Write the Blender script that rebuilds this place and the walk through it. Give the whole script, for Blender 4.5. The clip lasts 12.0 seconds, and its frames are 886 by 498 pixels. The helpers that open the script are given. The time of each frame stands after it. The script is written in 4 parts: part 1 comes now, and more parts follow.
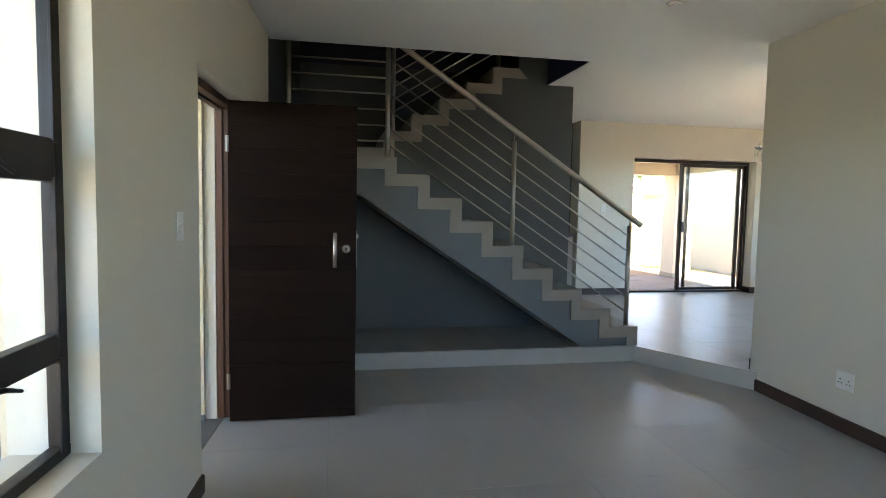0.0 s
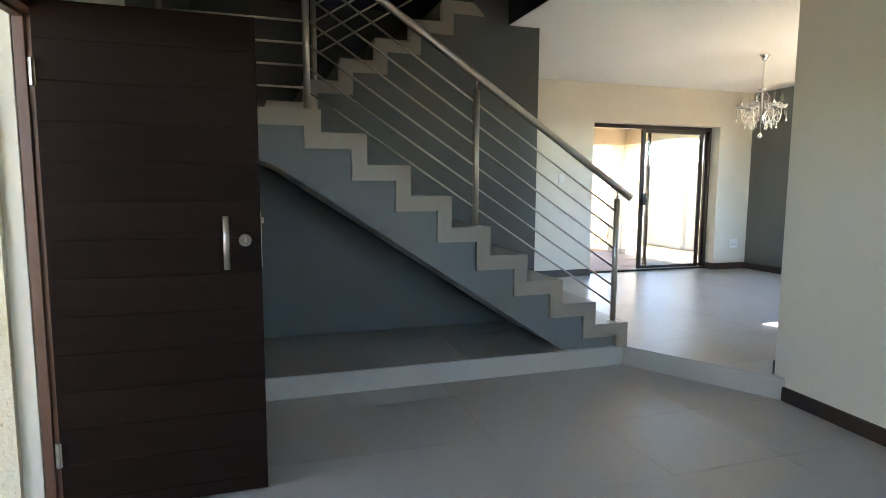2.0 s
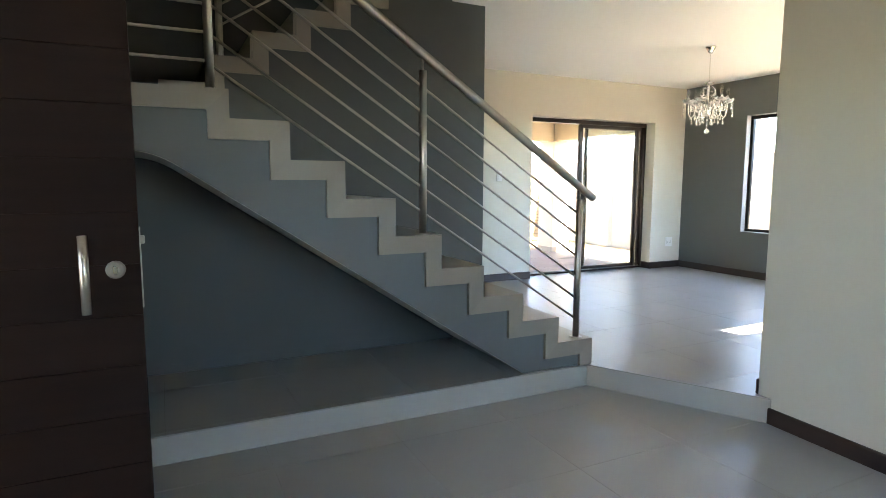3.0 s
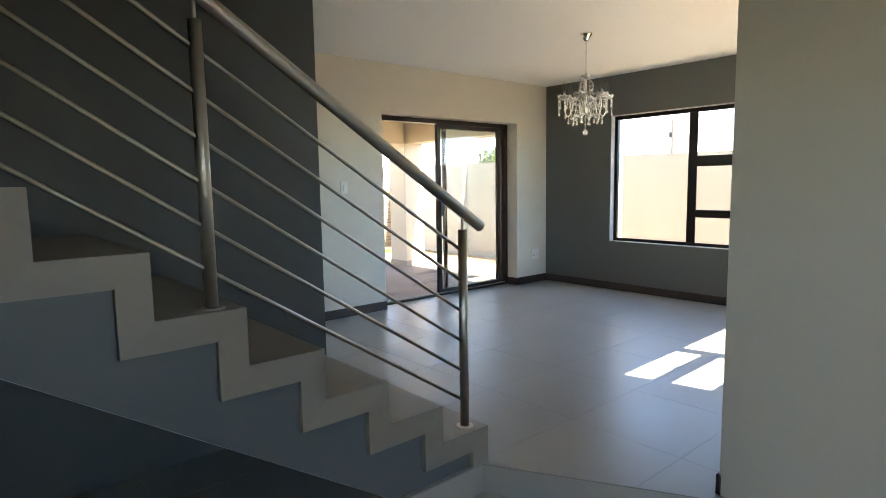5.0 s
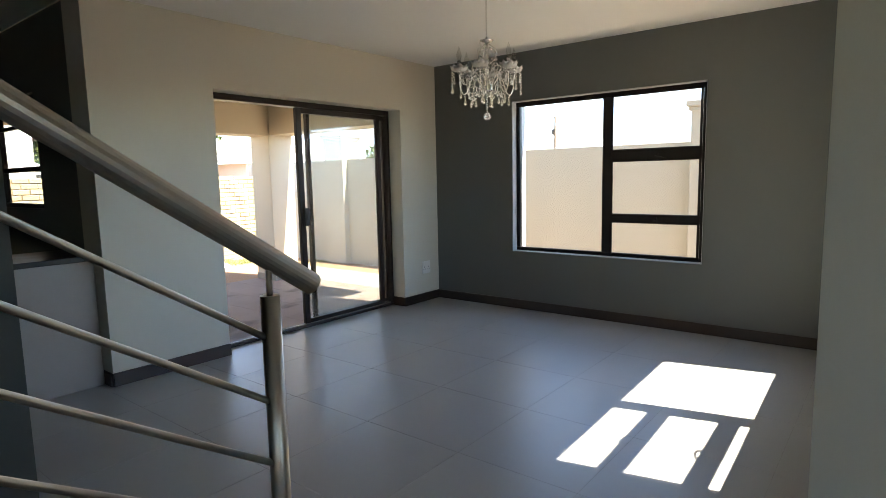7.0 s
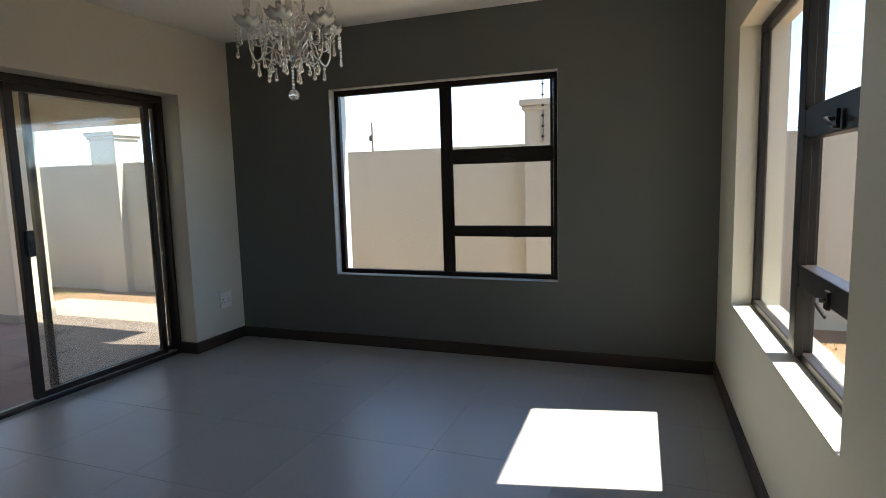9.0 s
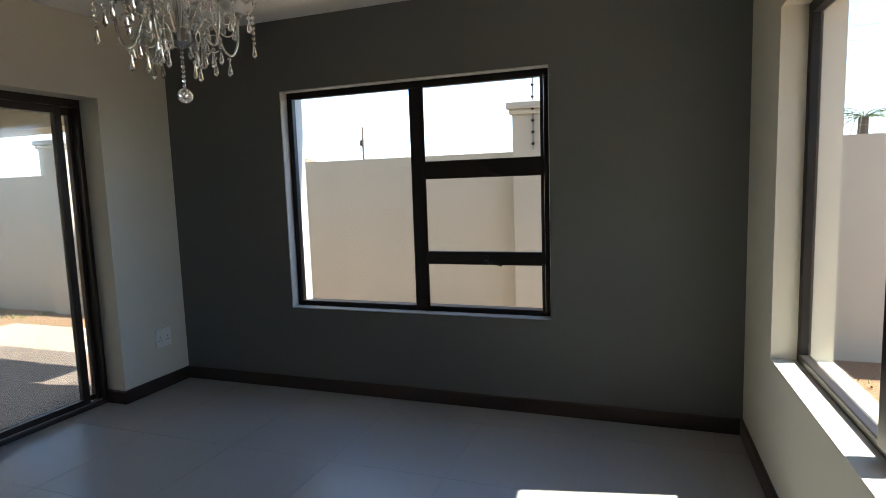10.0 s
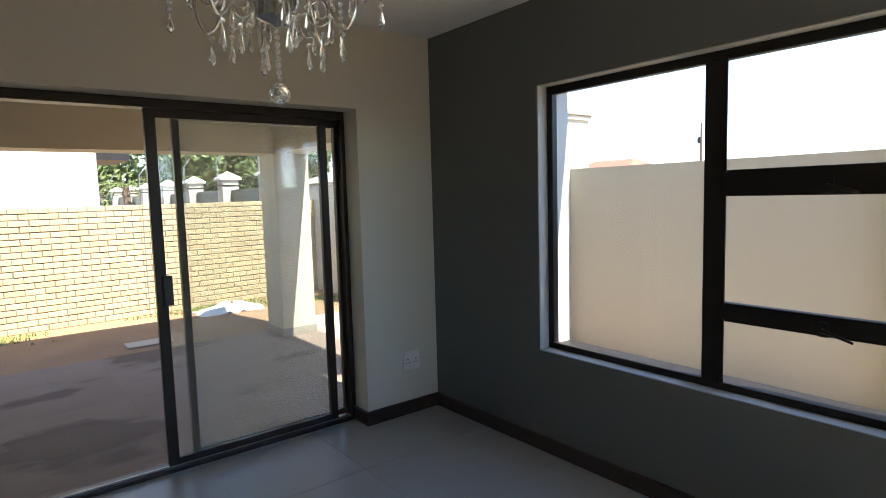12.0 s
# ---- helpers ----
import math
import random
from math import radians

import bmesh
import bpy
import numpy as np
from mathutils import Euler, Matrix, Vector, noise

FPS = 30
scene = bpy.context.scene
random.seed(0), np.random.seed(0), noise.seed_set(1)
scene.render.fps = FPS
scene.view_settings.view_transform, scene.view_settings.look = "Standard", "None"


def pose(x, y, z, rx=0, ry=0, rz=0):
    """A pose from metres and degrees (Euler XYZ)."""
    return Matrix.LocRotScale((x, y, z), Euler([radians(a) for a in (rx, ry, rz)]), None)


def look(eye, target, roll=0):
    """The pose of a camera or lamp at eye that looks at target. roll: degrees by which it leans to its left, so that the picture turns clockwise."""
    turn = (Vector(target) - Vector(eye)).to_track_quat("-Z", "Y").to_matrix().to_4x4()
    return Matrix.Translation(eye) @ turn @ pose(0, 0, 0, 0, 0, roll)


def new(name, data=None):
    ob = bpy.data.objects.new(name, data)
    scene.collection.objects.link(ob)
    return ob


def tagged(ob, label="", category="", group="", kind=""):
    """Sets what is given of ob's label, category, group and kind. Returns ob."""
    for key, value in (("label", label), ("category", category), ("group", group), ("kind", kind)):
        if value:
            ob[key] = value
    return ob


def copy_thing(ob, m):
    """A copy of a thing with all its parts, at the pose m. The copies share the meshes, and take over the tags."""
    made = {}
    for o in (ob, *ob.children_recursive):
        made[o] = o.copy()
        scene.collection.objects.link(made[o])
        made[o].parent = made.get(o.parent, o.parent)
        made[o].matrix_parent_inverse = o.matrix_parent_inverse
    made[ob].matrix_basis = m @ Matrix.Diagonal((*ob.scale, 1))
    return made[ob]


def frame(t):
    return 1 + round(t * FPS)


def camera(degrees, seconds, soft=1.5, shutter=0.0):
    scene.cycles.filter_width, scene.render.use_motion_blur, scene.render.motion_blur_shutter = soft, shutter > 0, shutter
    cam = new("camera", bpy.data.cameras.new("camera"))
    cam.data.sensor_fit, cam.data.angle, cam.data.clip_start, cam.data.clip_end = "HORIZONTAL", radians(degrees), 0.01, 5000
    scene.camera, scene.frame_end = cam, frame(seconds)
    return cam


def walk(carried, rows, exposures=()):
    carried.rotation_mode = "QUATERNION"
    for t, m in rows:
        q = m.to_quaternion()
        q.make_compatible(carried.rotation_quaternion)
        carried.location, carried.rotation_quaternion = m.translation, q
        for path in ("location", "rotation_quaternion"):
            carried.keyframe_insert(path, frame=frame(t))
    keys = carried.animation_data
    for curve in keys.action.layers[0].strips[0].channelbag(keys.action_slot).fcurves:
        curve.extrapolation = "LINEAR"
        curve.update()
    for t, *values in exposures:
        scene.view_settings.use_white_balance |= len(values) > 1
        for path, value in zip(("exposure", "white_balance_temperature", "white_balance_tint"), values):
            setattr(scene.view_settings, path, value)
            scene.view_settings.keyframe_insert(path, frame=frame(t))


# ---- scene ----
cam = camera(74.9, 12.0, soft=0.85)
SKY, SUN = 0.12, 3.1
EXPOSURES = [(t, e, k, 6) for t, e, k in ((0, 4.75, 7300), (1, 5.05, 7350), (2, 5.2, 7350), (3, 5.35, 7400), (3.5, 5.1, 7400), (5.5, 4.3, 7450), (7, 3.8, 7300), (7.7, 3.6, 7250), (9.5, 2.9, 6900), (10.5, 3.1, 6850), (11, 3.3, 6900), (11.5, 3.2, 6950), (12, 3.05, 6950))]
PATH = [
    (0, (0.225, 0.101, 1.398), (0.603, 2.06, 1.256), 1.1),
    (0.5, (0.288, 0.365, 1.379), (0.668, 2.321, 1.212), 0.8),
    (1, (0.336, 0.65, 1.368), (0.73, 2.602, 1.181), 0.6),
    (1.5, (0.347, 0.967, 1.385), (0.86, 2.888, 1.176), 0.5),
    (2, (0.365, 1.321, 1.356), (0.976, 3.212, 1.137), 0.3),
    (2.5, (0.396, 1.689, 1.358), (1.089, 3.551, 1.132), 0.2),
    (3, (0.445, 1.996, 1.375), (1.314, 3.782, 1.145), 0.2),
    (3.5, (0.534, 2.3, 1.374), (1.579, 3.99, 1.144), -0.1),
    (3.7, (0.604, 2.42, 1.357), (1.687, 4.088, 1.146), -0.4),
    (5.5, (1.435, 3.345, 1.503), (2.777, 4.808, 1.263), -0.9),
    (6, (1.744, 3.535, 1.489), (3.113, 4.974, 1.252), -1.0),
    (6.5, (1.993, 3.79, 1.493), (3.448, 5.141, 1.254), -1.0),
    (7, (2.225, 4.018, 1.505), (3.78, 5.251, 1.26), -1.2),
    (7.5, (2.443, 4.188, 1.49), (4.09, 5.297, 1.255), -1.5),
    (7.7, (2.502, 4.279, 1.503), (4.195, 5.317, 1.271), -1.5),
    (9.3, (3.386, 4.636, 1.497), (5.248, 5.323, 1.26), -1.6),
    (9.5, (3.548, 4.653, 1.521), (5.41, 5.346, 1.288), -1.7),
    (10, (3.877, 4.721, 1.58), (5.743, 5.404, 1.356), -1.9),
    (10.5, (4.2, 4.785, 1.622), (6.048, 5.518, 1.399), -2.0),
    (11, (4.436, 4.844, 1.641), (6.165, 5.828, 1.432), -2.0),
    (11.5, (4.657, 4.881, 1.658), (6.154, 6.191, 1.459), -1.9),
    (12, (4.855, 4.886, 1.656), (6.084, 6.452, 1.467), -1.6),
]
walk(cam, [(t, look(eye, target, roll)) for t, eye, target, roll in PATH], EXPOSURES)

# ---------------------------------------------------------------- world, sun
SUN_FROM = Vector((0.145, -0.65, 1.05)).normalized()
world = bpy.data.worlds.new("world")
scene.world = world
world.use_nodes = True
wn = world.node_tree
sky = wn.nodes.new("ShaderNodeTexSky")
sky.sky_type, sky.sun_disc = "NISHITA", False
sky.sun_elevation = math.asin(SUN_FROM.z)
sky.sun_rotation = math.atan2(SUN_FROM.x, SUN_FROM.y)
sky.altitude = 1500
sky.air_density, sky.dust_density, sky.ozone_density = 0.7, 0.1, 1.5
wn.links.new(sky.outputs[0], wn.nodes["Background"].inputs[0])
wn.nodes["Background"].inputs[1].default_value = SKY
sun = new("sun", bpy.data.lights.new("sun", "SUN"))
sun.data.energy, sun.data.angle, sun.data.color = SUN, radians(0.53), (1.0, 0.965, 0.91)
sun.matrix_world = look(SUN_FROM * 50, (0, 0, 0))

# ---------------------------------------------------------------- materials


def material(name, base, other=None, rough=0.6, scale=6.0, fine=60.0, bump=0.1, metal=0.0, rough_var=0.08, per_piece=0.0, spec=0.5, stretch=(1, 1, 1), depth=0.004):
    """A surface with stains at one scale and grain at another."""
    m = bpy.data.materials.new(name)
    m.use_nodes = True
    t = m.node_tree
    n, l = t.nodes, t.links
    b = n["Principled BSDF"]
    b.inputs["Metallic"].default_value = metal
    b.inputs["Specular IOR Level"].default_value = spec
    geo = n.new("ShaderNodeNewGeometry")
    mp = n.new("ShaderNodeMapping")
    mp.inputs["Scale"].default_value = stretch
    l.new(geo.outputs["Position"], mp.inputs["Vector"])
    big = n.new("ShaderNodeTexNoise")
    big.inputs["Scale"].default_value, big.inputs["Detail"].default_value = scale, 4
    small = n.new("ShaderNodeTexNoise")
    small.inputs["Scale"].default_value, small.inputs["Detail"].default_value = fine, 3
    l.new(mp.outputs[0], big.inputs["Vector"])
    l.new(mp.outputs[0], small.inputs["Vector"])
    other = other or tuple(c * 0.88 for c in base)
    mix = n.new("ShaderNodeMix")
    mix.data_type = "RGBA"
    mix.inputs["A"].default_value, mix.inputs["B"].default_value = (*base, 1), (*other, 1)
    add = n.new("ShaderNodeMath")
    add.operation = "MULTIPLY_ADD"
    add.inputs[1].default_value, add.inputs[2].default_value = 0.35, 0.0
    l.new(small.outputs["Fac"], add.inputs[0])
    tot = n.new("ShaderNodeMath")
    tot.operation = "MULTIPLY_ADD"
    tot.inputs[1].default_value = 0.75
    l.new(big.outputs["Fac"], tot.inputs[0])
    l.new(add.outputs[0], tot.inputs[2])
    l.new(tot.outputs[0], mix.inputs["Factor"])
    col = mix.outputs["Result"]
    if per_piece:
        info = n.new("ShaderNodeObjectInfo")
        isl = n.new("ShaderNodeNewGeometry")
        s = n.new("ShaderNodeMath")
        s.operation = "ADD"
        l.new(info.outputs["Random"], s.inputs[0])
        l.new(isl.outputs["Random Per Island"], s.inputs[1])
        fr = n.new("ShaderNodeMath")
        fr.operation = "FRACT"
        l.new(s.outputs[0], fr.inputs[0])
        rng = n.new("ShaderNodeMapRange")
        rng.inputs["To Min"].default_value, rng.inputs["To Max"].default_value = 1 - per_piece, 1 + per_piece
        l.new(fr.outputs[0], rng.inputs["Value"])
        hsv = n.new("ShaderNodeHueSaturation")
        l.new(rng.outputs[0], hsv.inputs["Value"])
        l.new(col, hsv.inputs["Color"])
        col = hsv.outputs[0]
    l.new(col, b.inputs["Base Color"])
    rr = n.new("ShaderNodeMapRange")
    rr.inputs["To Min"].default_value, rr.inputs["To Max"].default_value = rough - rough_var, rough + rough_var
    l.new(big.outputs["Fac"], rr.inputs["Value"])
    l.new(rr.outputs[0], b.inputs["Roughness"])
    if bump:
        bp = n.new("ShaderNodeBump")
        bp.inputs["Strength"].default_value, bp.inputs["Distance"].default_value = bump, depth
        l.new(small.outputs["Fac"], bp.inputs["Height"])
        l.new(bp.outputs[0], b.inputs["Normal"])
    return m


def glass(name, tint=(1, 1, 1), haze=0.0, gloss=1.0):
    """A thin pane: clear, with a mirror's gloss that grows at a slant, and a film of dust."""
    m = bpy.data.materials.new(name)
    m.use_nodes = True
    t = m.node_tree
    n, l = t.nodes, t.links
    n.remove(n["Principled BSDF"])
    tr, gl, df = n.new("ShaderNodeBsdfTransparent"), n.new("ShaderNodeBsdfGlossy"), n.new("ShaderNodeBsdfTranslucent")
    tr.inputs[0].default_value = (*tint, 1)
    gl.inputs["Roughness"].default_value = 0.02
    df.inputs[0].default_value = (0.80, 0.82, 0.80, 1)
    lw, pw = n.new("ShaderNodeLayerWeight"), n.new("ShaderNodeMath")
    lw.inputs["Blend"].default_value = 0.5
    pw.operation = "POWER"
    pw.inputs[1].default_value = 4.0
    l.new(lw.outputs["Facing"], pw.inputs[0])
    k = n.new("ShaderNodeMath")
    k.operation = "MULTIPLY_ADD"
    k.inputs[1].default_value, k.inputs[2].default_value = 0.6 * gloss, 0.022 * gloss
    l.new(pw.outputs[0], k.inputs[0])
    a, c = n.new("ShaderNodeMixShader"), n.new("ShaderNodeMixShader")
    l.new(k.outputs[0], a.inputs[0])
    l.new(tr.outputs[0], a.inputs[1])
    l.new(gl.outputs[0], a.inputs[2])
    nz = n.new("ShaderNodeTexNoise")
    nz.inputs["Scale"].default_value = 3.0
    h = n.new("ShaderNodeMath")
    h.operation = "MULTIPLY"
    h.inputs[1].default_value = haze
    l.new(nz.outputs["Fac"], h.inputs[0])
    l.new(h.outputs[0], c.inputs[0])
    l.new(a.outputs[0], c.inputs[1])
    l.new(df.outputs[0], c.inputs[2])
    l.new(c.outputs[0], n["Material Output"].inputs[0])
    return m


def crystal(name, clear=0.85, rough=0.03):
    m = bpy.data.materials.new(name)
    m.use_nodes = True
    b = m.node_tree.nodes["Principled BSDF"]
    b.inputs["Base Color"].default_value = (0.95, 0.96, 0.95, 1)
    b.inputs["Roughness"].default_value = rough
    b.inputs["Transmission Weight"].default_value = clear
    b.inputs["IOR"].default_value = 1.52
    return m


PAINT = material("wall_paint_greige", (0.595, 0.575, 0.49), (0.56, 0.54, 0.455), 0.62, 1.3, 180, 0.12, depth=0.001)
CEIL = material("ceiling_paint_white", (0.82, 0.825, 0.80), (0.79, 0.795, 0.77), 0.75, 1.0, 150, 0.08, depth=0.001)
ACCENT = material("wall_paint_charcoal", (0.113, 0.121, 0.113), (0.100, 0.108, 0.100), 0.55, 1.5, 160, 0.12, depth=0.001)
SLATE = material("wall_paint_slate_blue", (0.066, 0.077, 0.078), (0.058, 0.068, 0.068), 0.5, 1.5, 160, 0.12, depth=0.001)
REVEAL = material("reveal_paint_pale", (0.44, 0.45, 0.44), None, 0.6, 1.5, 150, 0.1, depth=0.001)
STRING = material("paint_blue_grey", (0.112, 0.128, 0.134), (0.1, 0.115, 0.12), 0.5, 1.5, 160, 0.12, depth=0.001)
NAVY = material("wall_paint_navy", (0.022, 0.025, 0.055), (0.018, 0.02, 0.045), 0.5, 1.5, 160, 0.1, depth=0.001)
RISEP = material("step_paint_grey", (0.36, 0.355, 0.325), (0.32, 0.315, 0.285), 0.5, 2, 160, 0.12, depth=0.001)
TILE = material("porcelain_tile_grey", (0.325, 0.325, 0.312), (0.292, 0.292, 0.28), 0.33, 2.2, 140, 0.05, rough_var=0.05, per_piece=0.012, depth=0.0006)
STAIRT = material("stair_tile_taupe", (0.27, 0.245, 0.208), (0.235, 0.212, 0.178), 0.42, 3, 140, 0.08, per_piece=0.04, depth=0.0006)
GROUT = material("grout_dark_grey", (0.29, 0.285, 0.268), None, 0.85, 8, 200, 0.2)
PGROUT = material("porch_grout_brown", (0.13, 0.10, 0.082), None, 0.85, 8, 200, 0.2)
SKIRT = material("skirting_stained_wood", (0.045, 0.028, 0.022), (0.028, 0.017, 0.014), 0.42, 3, 40, 0.1, stretch=(1, 1, 8))
FRAME = material("frame_bronze_aluminium", (0.016, 0.0135, 0.013), (0.012, 0.010, 0.010), 0.42, 5, 90, 0.05, metal=0.0, spec=0.25)
SLIDEF = material("frame_brown_aluminium", (0.034, 0.024, 0.019), (0.024, 0.017, 0.014), 0.4, 5, 90, 0.05, spec=0.25)
WOOD = material("door_wood_wenge", (0.0195, 0.0100, 0.0070), (0.006, 0.0032, 0.0025), 0.6, 2.2, 26, 0.25, stretch=(1.2, 1.2, 16), per_piece=0.12, depth=0.001, spec=0.07)
JAMB = material("door_frame_wood_red", (0.115, 0.05, 0.026), (0.07, 0.03, 0.017), 0.45, 4, 26, 0.2, stretch=(12, 12, 1), depth=0.001)
STEEL = material("brushed_steel", (0.50, 0.47, 0.42), (0.44, 0.41, 0.37), 0.33, 5, 150, 0.06, metal=1.0, depth=0.0005)
DULL = material("dull_zinc", (0.20, 0.185, 0.165), (0.14, 0.13, 0.115), 0.5, 30, 200, 0.1, metal=0.5, depth=0.0005)
CHROME = material("chrome", (0.75, 0.74, 0.72), (0.65, 0.64, 0.62), 0.12, 5, 60, 0.02, metal=1.0)
PLASTIC = material("white_plastic", (0.72, 0.72, 0.69), (0.68, 0.68, 0.65), 0.35, 8, 60, 0.02)
PANEL = material("counter_panel_taupe", (0.37, 0.34, 0.31), (0.33, 0.30, 0.27), 0.5, 3, 60, 0.05)
DARKP = material("black_plastic", (0.01, 0.01, 0.01), None, 0.4, 8, 60, 0.02)
ROUGHC = material("textured_plaster_cream", (0.64, 0.575, 0.43), (0.55, 0.485, 0.345), 0.85, 3, 38, 0.9, depth=0.012)
CREAM = material("exterior_plaster_cream", (0.55, 0.485, 0.37), (0.49, 0.43, 0.32), 0.8, 2, 90, 0.3)
BOUND = material("boundary_plaster_beige", (0.45, 0.43, 0.37), (0.41, 0.39, 0.335), 0.85, 0.9, 70, 0.3)
WHITEX = material("house_plaster_white", (0.78, 0.76, 0.72), (0.72, 0.70, 0.66), 0.8, 1, 60, 0.2)
BRICK = material("yellow_face_brick", (0.385, 0.31, 0.19), (0.30, 0.225, 0.125), 0.8, 14, 70, 0.7, per_piece=0.12)
MORTAR = material("mortar_grey", (0.15, 0.115, 0.075), None, 0.9, 6, 120, 0.5)
SOIL = material("ground_sandy_soil", (0.31, 0.185, 0.10), (0.19, 0.105, 0.058), 0.95, 1.6, 28, 0.8, depth=0.03)
GRASS = material("grass_blades", (0.10, 0.16, 0.03), (0.20, 0.21, 0.06), 0.7, 4, 40, 0, per_piece=0.3)
LEAF = material("tree_leaves", (0.075, 0.11, 0.03), (0.12, 0.15, 0.05), 0.6, 2, 30, 0, per_piece=0.35)
BARK = material("bark", (0.12, 0.09, 0.065), None, 0.9, 12, 60, 0.8)
CONC = material("concrete_apron", (0.40, 0.345, 0.27), (0.33, 0.28, 0.215), 0.85, 3, 80, 0.4)
ROOFR = material("roof_tile_red", (0.30, 0.10, 0.06), (0.22, 0.07, 0.045), 0.8, 4, 40, 0.4)
ROOFG = material("roof_sheet_grey", (0.42, 0.42, 0.41), (0.34, 0.34, 0.33), 0.6, 4, 40, 0.3)
SHEET = material("plastic_sheet_white", (0.78, 0.77, 0.75), None, 0.5, 6, 40, 0.3)
WIRE = material("fence_wire", (0.33, 0.33, 0.33), None, 0.4, 5, 50, 0, metal=1.0)
PANE = glass("window_glass", (0.97, 0.98, 0.98), 0.0, 1.0)
DOORP = glass("sliding_door_glass_dusty", (0.92, 0.94, 0.94), 0.12, 1.3)
CRYST = crystal("cut_crystal")
PRESSED = crystal("pressed_glass", 0.62, 0.16)
BULB = glass("clear_bulb_glass", (0.95, 0.95, 0.93), 0.1, 2.0)


def porch_tile():
    """Brown tile with a damp stain that has a shape of its own."""
    m = material("porch_tile_brown", (0.205, 0.155, 0.128), (0.165, 0.122, 0.10), 0.68, 2.4, 120, 0.08, per_piece=0.05, depth=0.0008, spec=0.22)
    t = m.node_tree
    n, l = t.nodes, t.links
    b = n["Principled BSDF"]
    src = b.inputs["Base Color"].links[0].from_socket
    geo, mp, nz, rp = n.new("ShaderNodeNewGeometry"), n.new("ShaderNodeMapping"), n.new("ShaderNodeTexNoise"), n.new("ShaderNodeValToRGB")
    mp.inputs["Location"].default_value = (3.1, 1.7, 0)
    mp.inputs["Rotation"].default_value = (0, 0, 0.5)
    mp.inputs["Scale"].default_value = (0.7, 1.1, 1)
    nz.inputs["Scale"].default_value, nz.inputs["Detail"].default_value = 0.9, 5
    rp.color_ramp.elements[0].position, rp.color_ramp.elements[1].position = 0.55, 0.60
    l.new(geo.outputs["Position"], mp.inputs[0])
    l.new(mp.outputs[0], nz.inputs["Vector"])
    l.new(nz.outputs["Fac"], rp.inputs[0])
    mix = n.new("ShaderNodeMix")
    mix.data_type = "RGBA"
    mix.inputs["B"].default_value = (0.085, 0.06, 0.048, 1)
    l.new(rp.outputs[0], mix.inputs["Factor"])
    l.new(src, mix.inputs["A"])
    l.new(mix.outputs["Result"], b.inputs["Base Color"])
    return m


PORCHT = porch_tile()


def paint_pits(m):
    """Short upright pits, as a comb leaves them in wet plaster; only the shade in them, put in as darker colour."""
    t = m.node_tree
    n, l = t.nodes, t.links
    b = n["Principled BSDF"]
    src = b.inputs["Base Color"].links[0].from_socket
    geo, mp, nz, rp = n.new("ShaderNodeNewGeometry"), n.new("ShaderNodeMapping"), n.new("ShaderNodeTexNoise"), n.new("ShaderNodeValToRGB")
    mp.inputs["Scale"].default_value = (1, 1, 0.45)
    nz.inputs["Scale"].default_value, nz.inputs["Detail"].default_value = 38, 2
    rp.color_ramp.elements[0].position, rp.color_ramp.elements[1].position = 0.66, 0.70
    l.new(geo.outputs["Position"], mp.inputs[0])
    l.new(mp.outputs[0], nz.inputs["Vector"])
    l.new(nz.outputs["Fac"], rp.inputs[0])
    mix = n.new("ShaderNodeMix")
    mix.data_type = "RGBA"
    # darker cream that stands for shade inside the pits
    mix.inputs["B"].default_value = (0.36, 0.285, 0.17, 1)
    l.new(rp.outputs[0], mix.inputs["Factor"])
    l.new(src, mix.inputs["A"])
    l.new(mix.outputs["Result"], b.inputs["Base Color"])


paint_pits(ROUGHC)
SLATET = material("slate_entrance_tile", (0.17, 0.18, 0.185), (0.08, 0.085, 0.09), 0.5, 5, 90, 0.3, per_piece=0.4)

# ---------------------------------------------------------------- builders


def part(name, bm, mat, parent=None, label="", smooth=False):
    me = bpy.data.meshes.new(name)
    bm.normal_update()
    bm.to_mesh(me)
    bm.free()
    if smooth:
        for p in me.polygons:
            p.use_smooth = True
    me.materials.append(mat)
    ob = new(name, me)
    if parent is not None:
        ob.parent = parent
    if label:
        tagged(ob, label)
    return ob


def thing(name, label, category, at=(0, 0, 0), group="", kind=""):
    ob = new(name)
    ob.location = at
    ob.empty_display_size = 0.1
    return tagged(ob, label, category, group, kind)


def box(bm, a, b, bevel=0.0):
    """An upright box between two corners."""
    lo, hi = [min(p, q) for p, q in zip(a, b)], [max(p, q) for p, q in zip(a, b)]
    made = bmesh.ops.create_cube(bm, size=1.0)["verts"]
    for v in made:
        v.co = Vector([lo[i] + (v.co[i] + 0.5) * (hi[i] - lo[i]) for i in range(3)])
    if bevel:
        edges = list({e for v in made for e in v.link_edges})
        bmesh.ops.bevel(bm, geom=edges, offset=bevel, segments=2, affect="EDGES", profile=0.5)
    return bm


def boxm(a, b, bevel=0.0):
    return box(bmesh.new(), a, b, bevel)


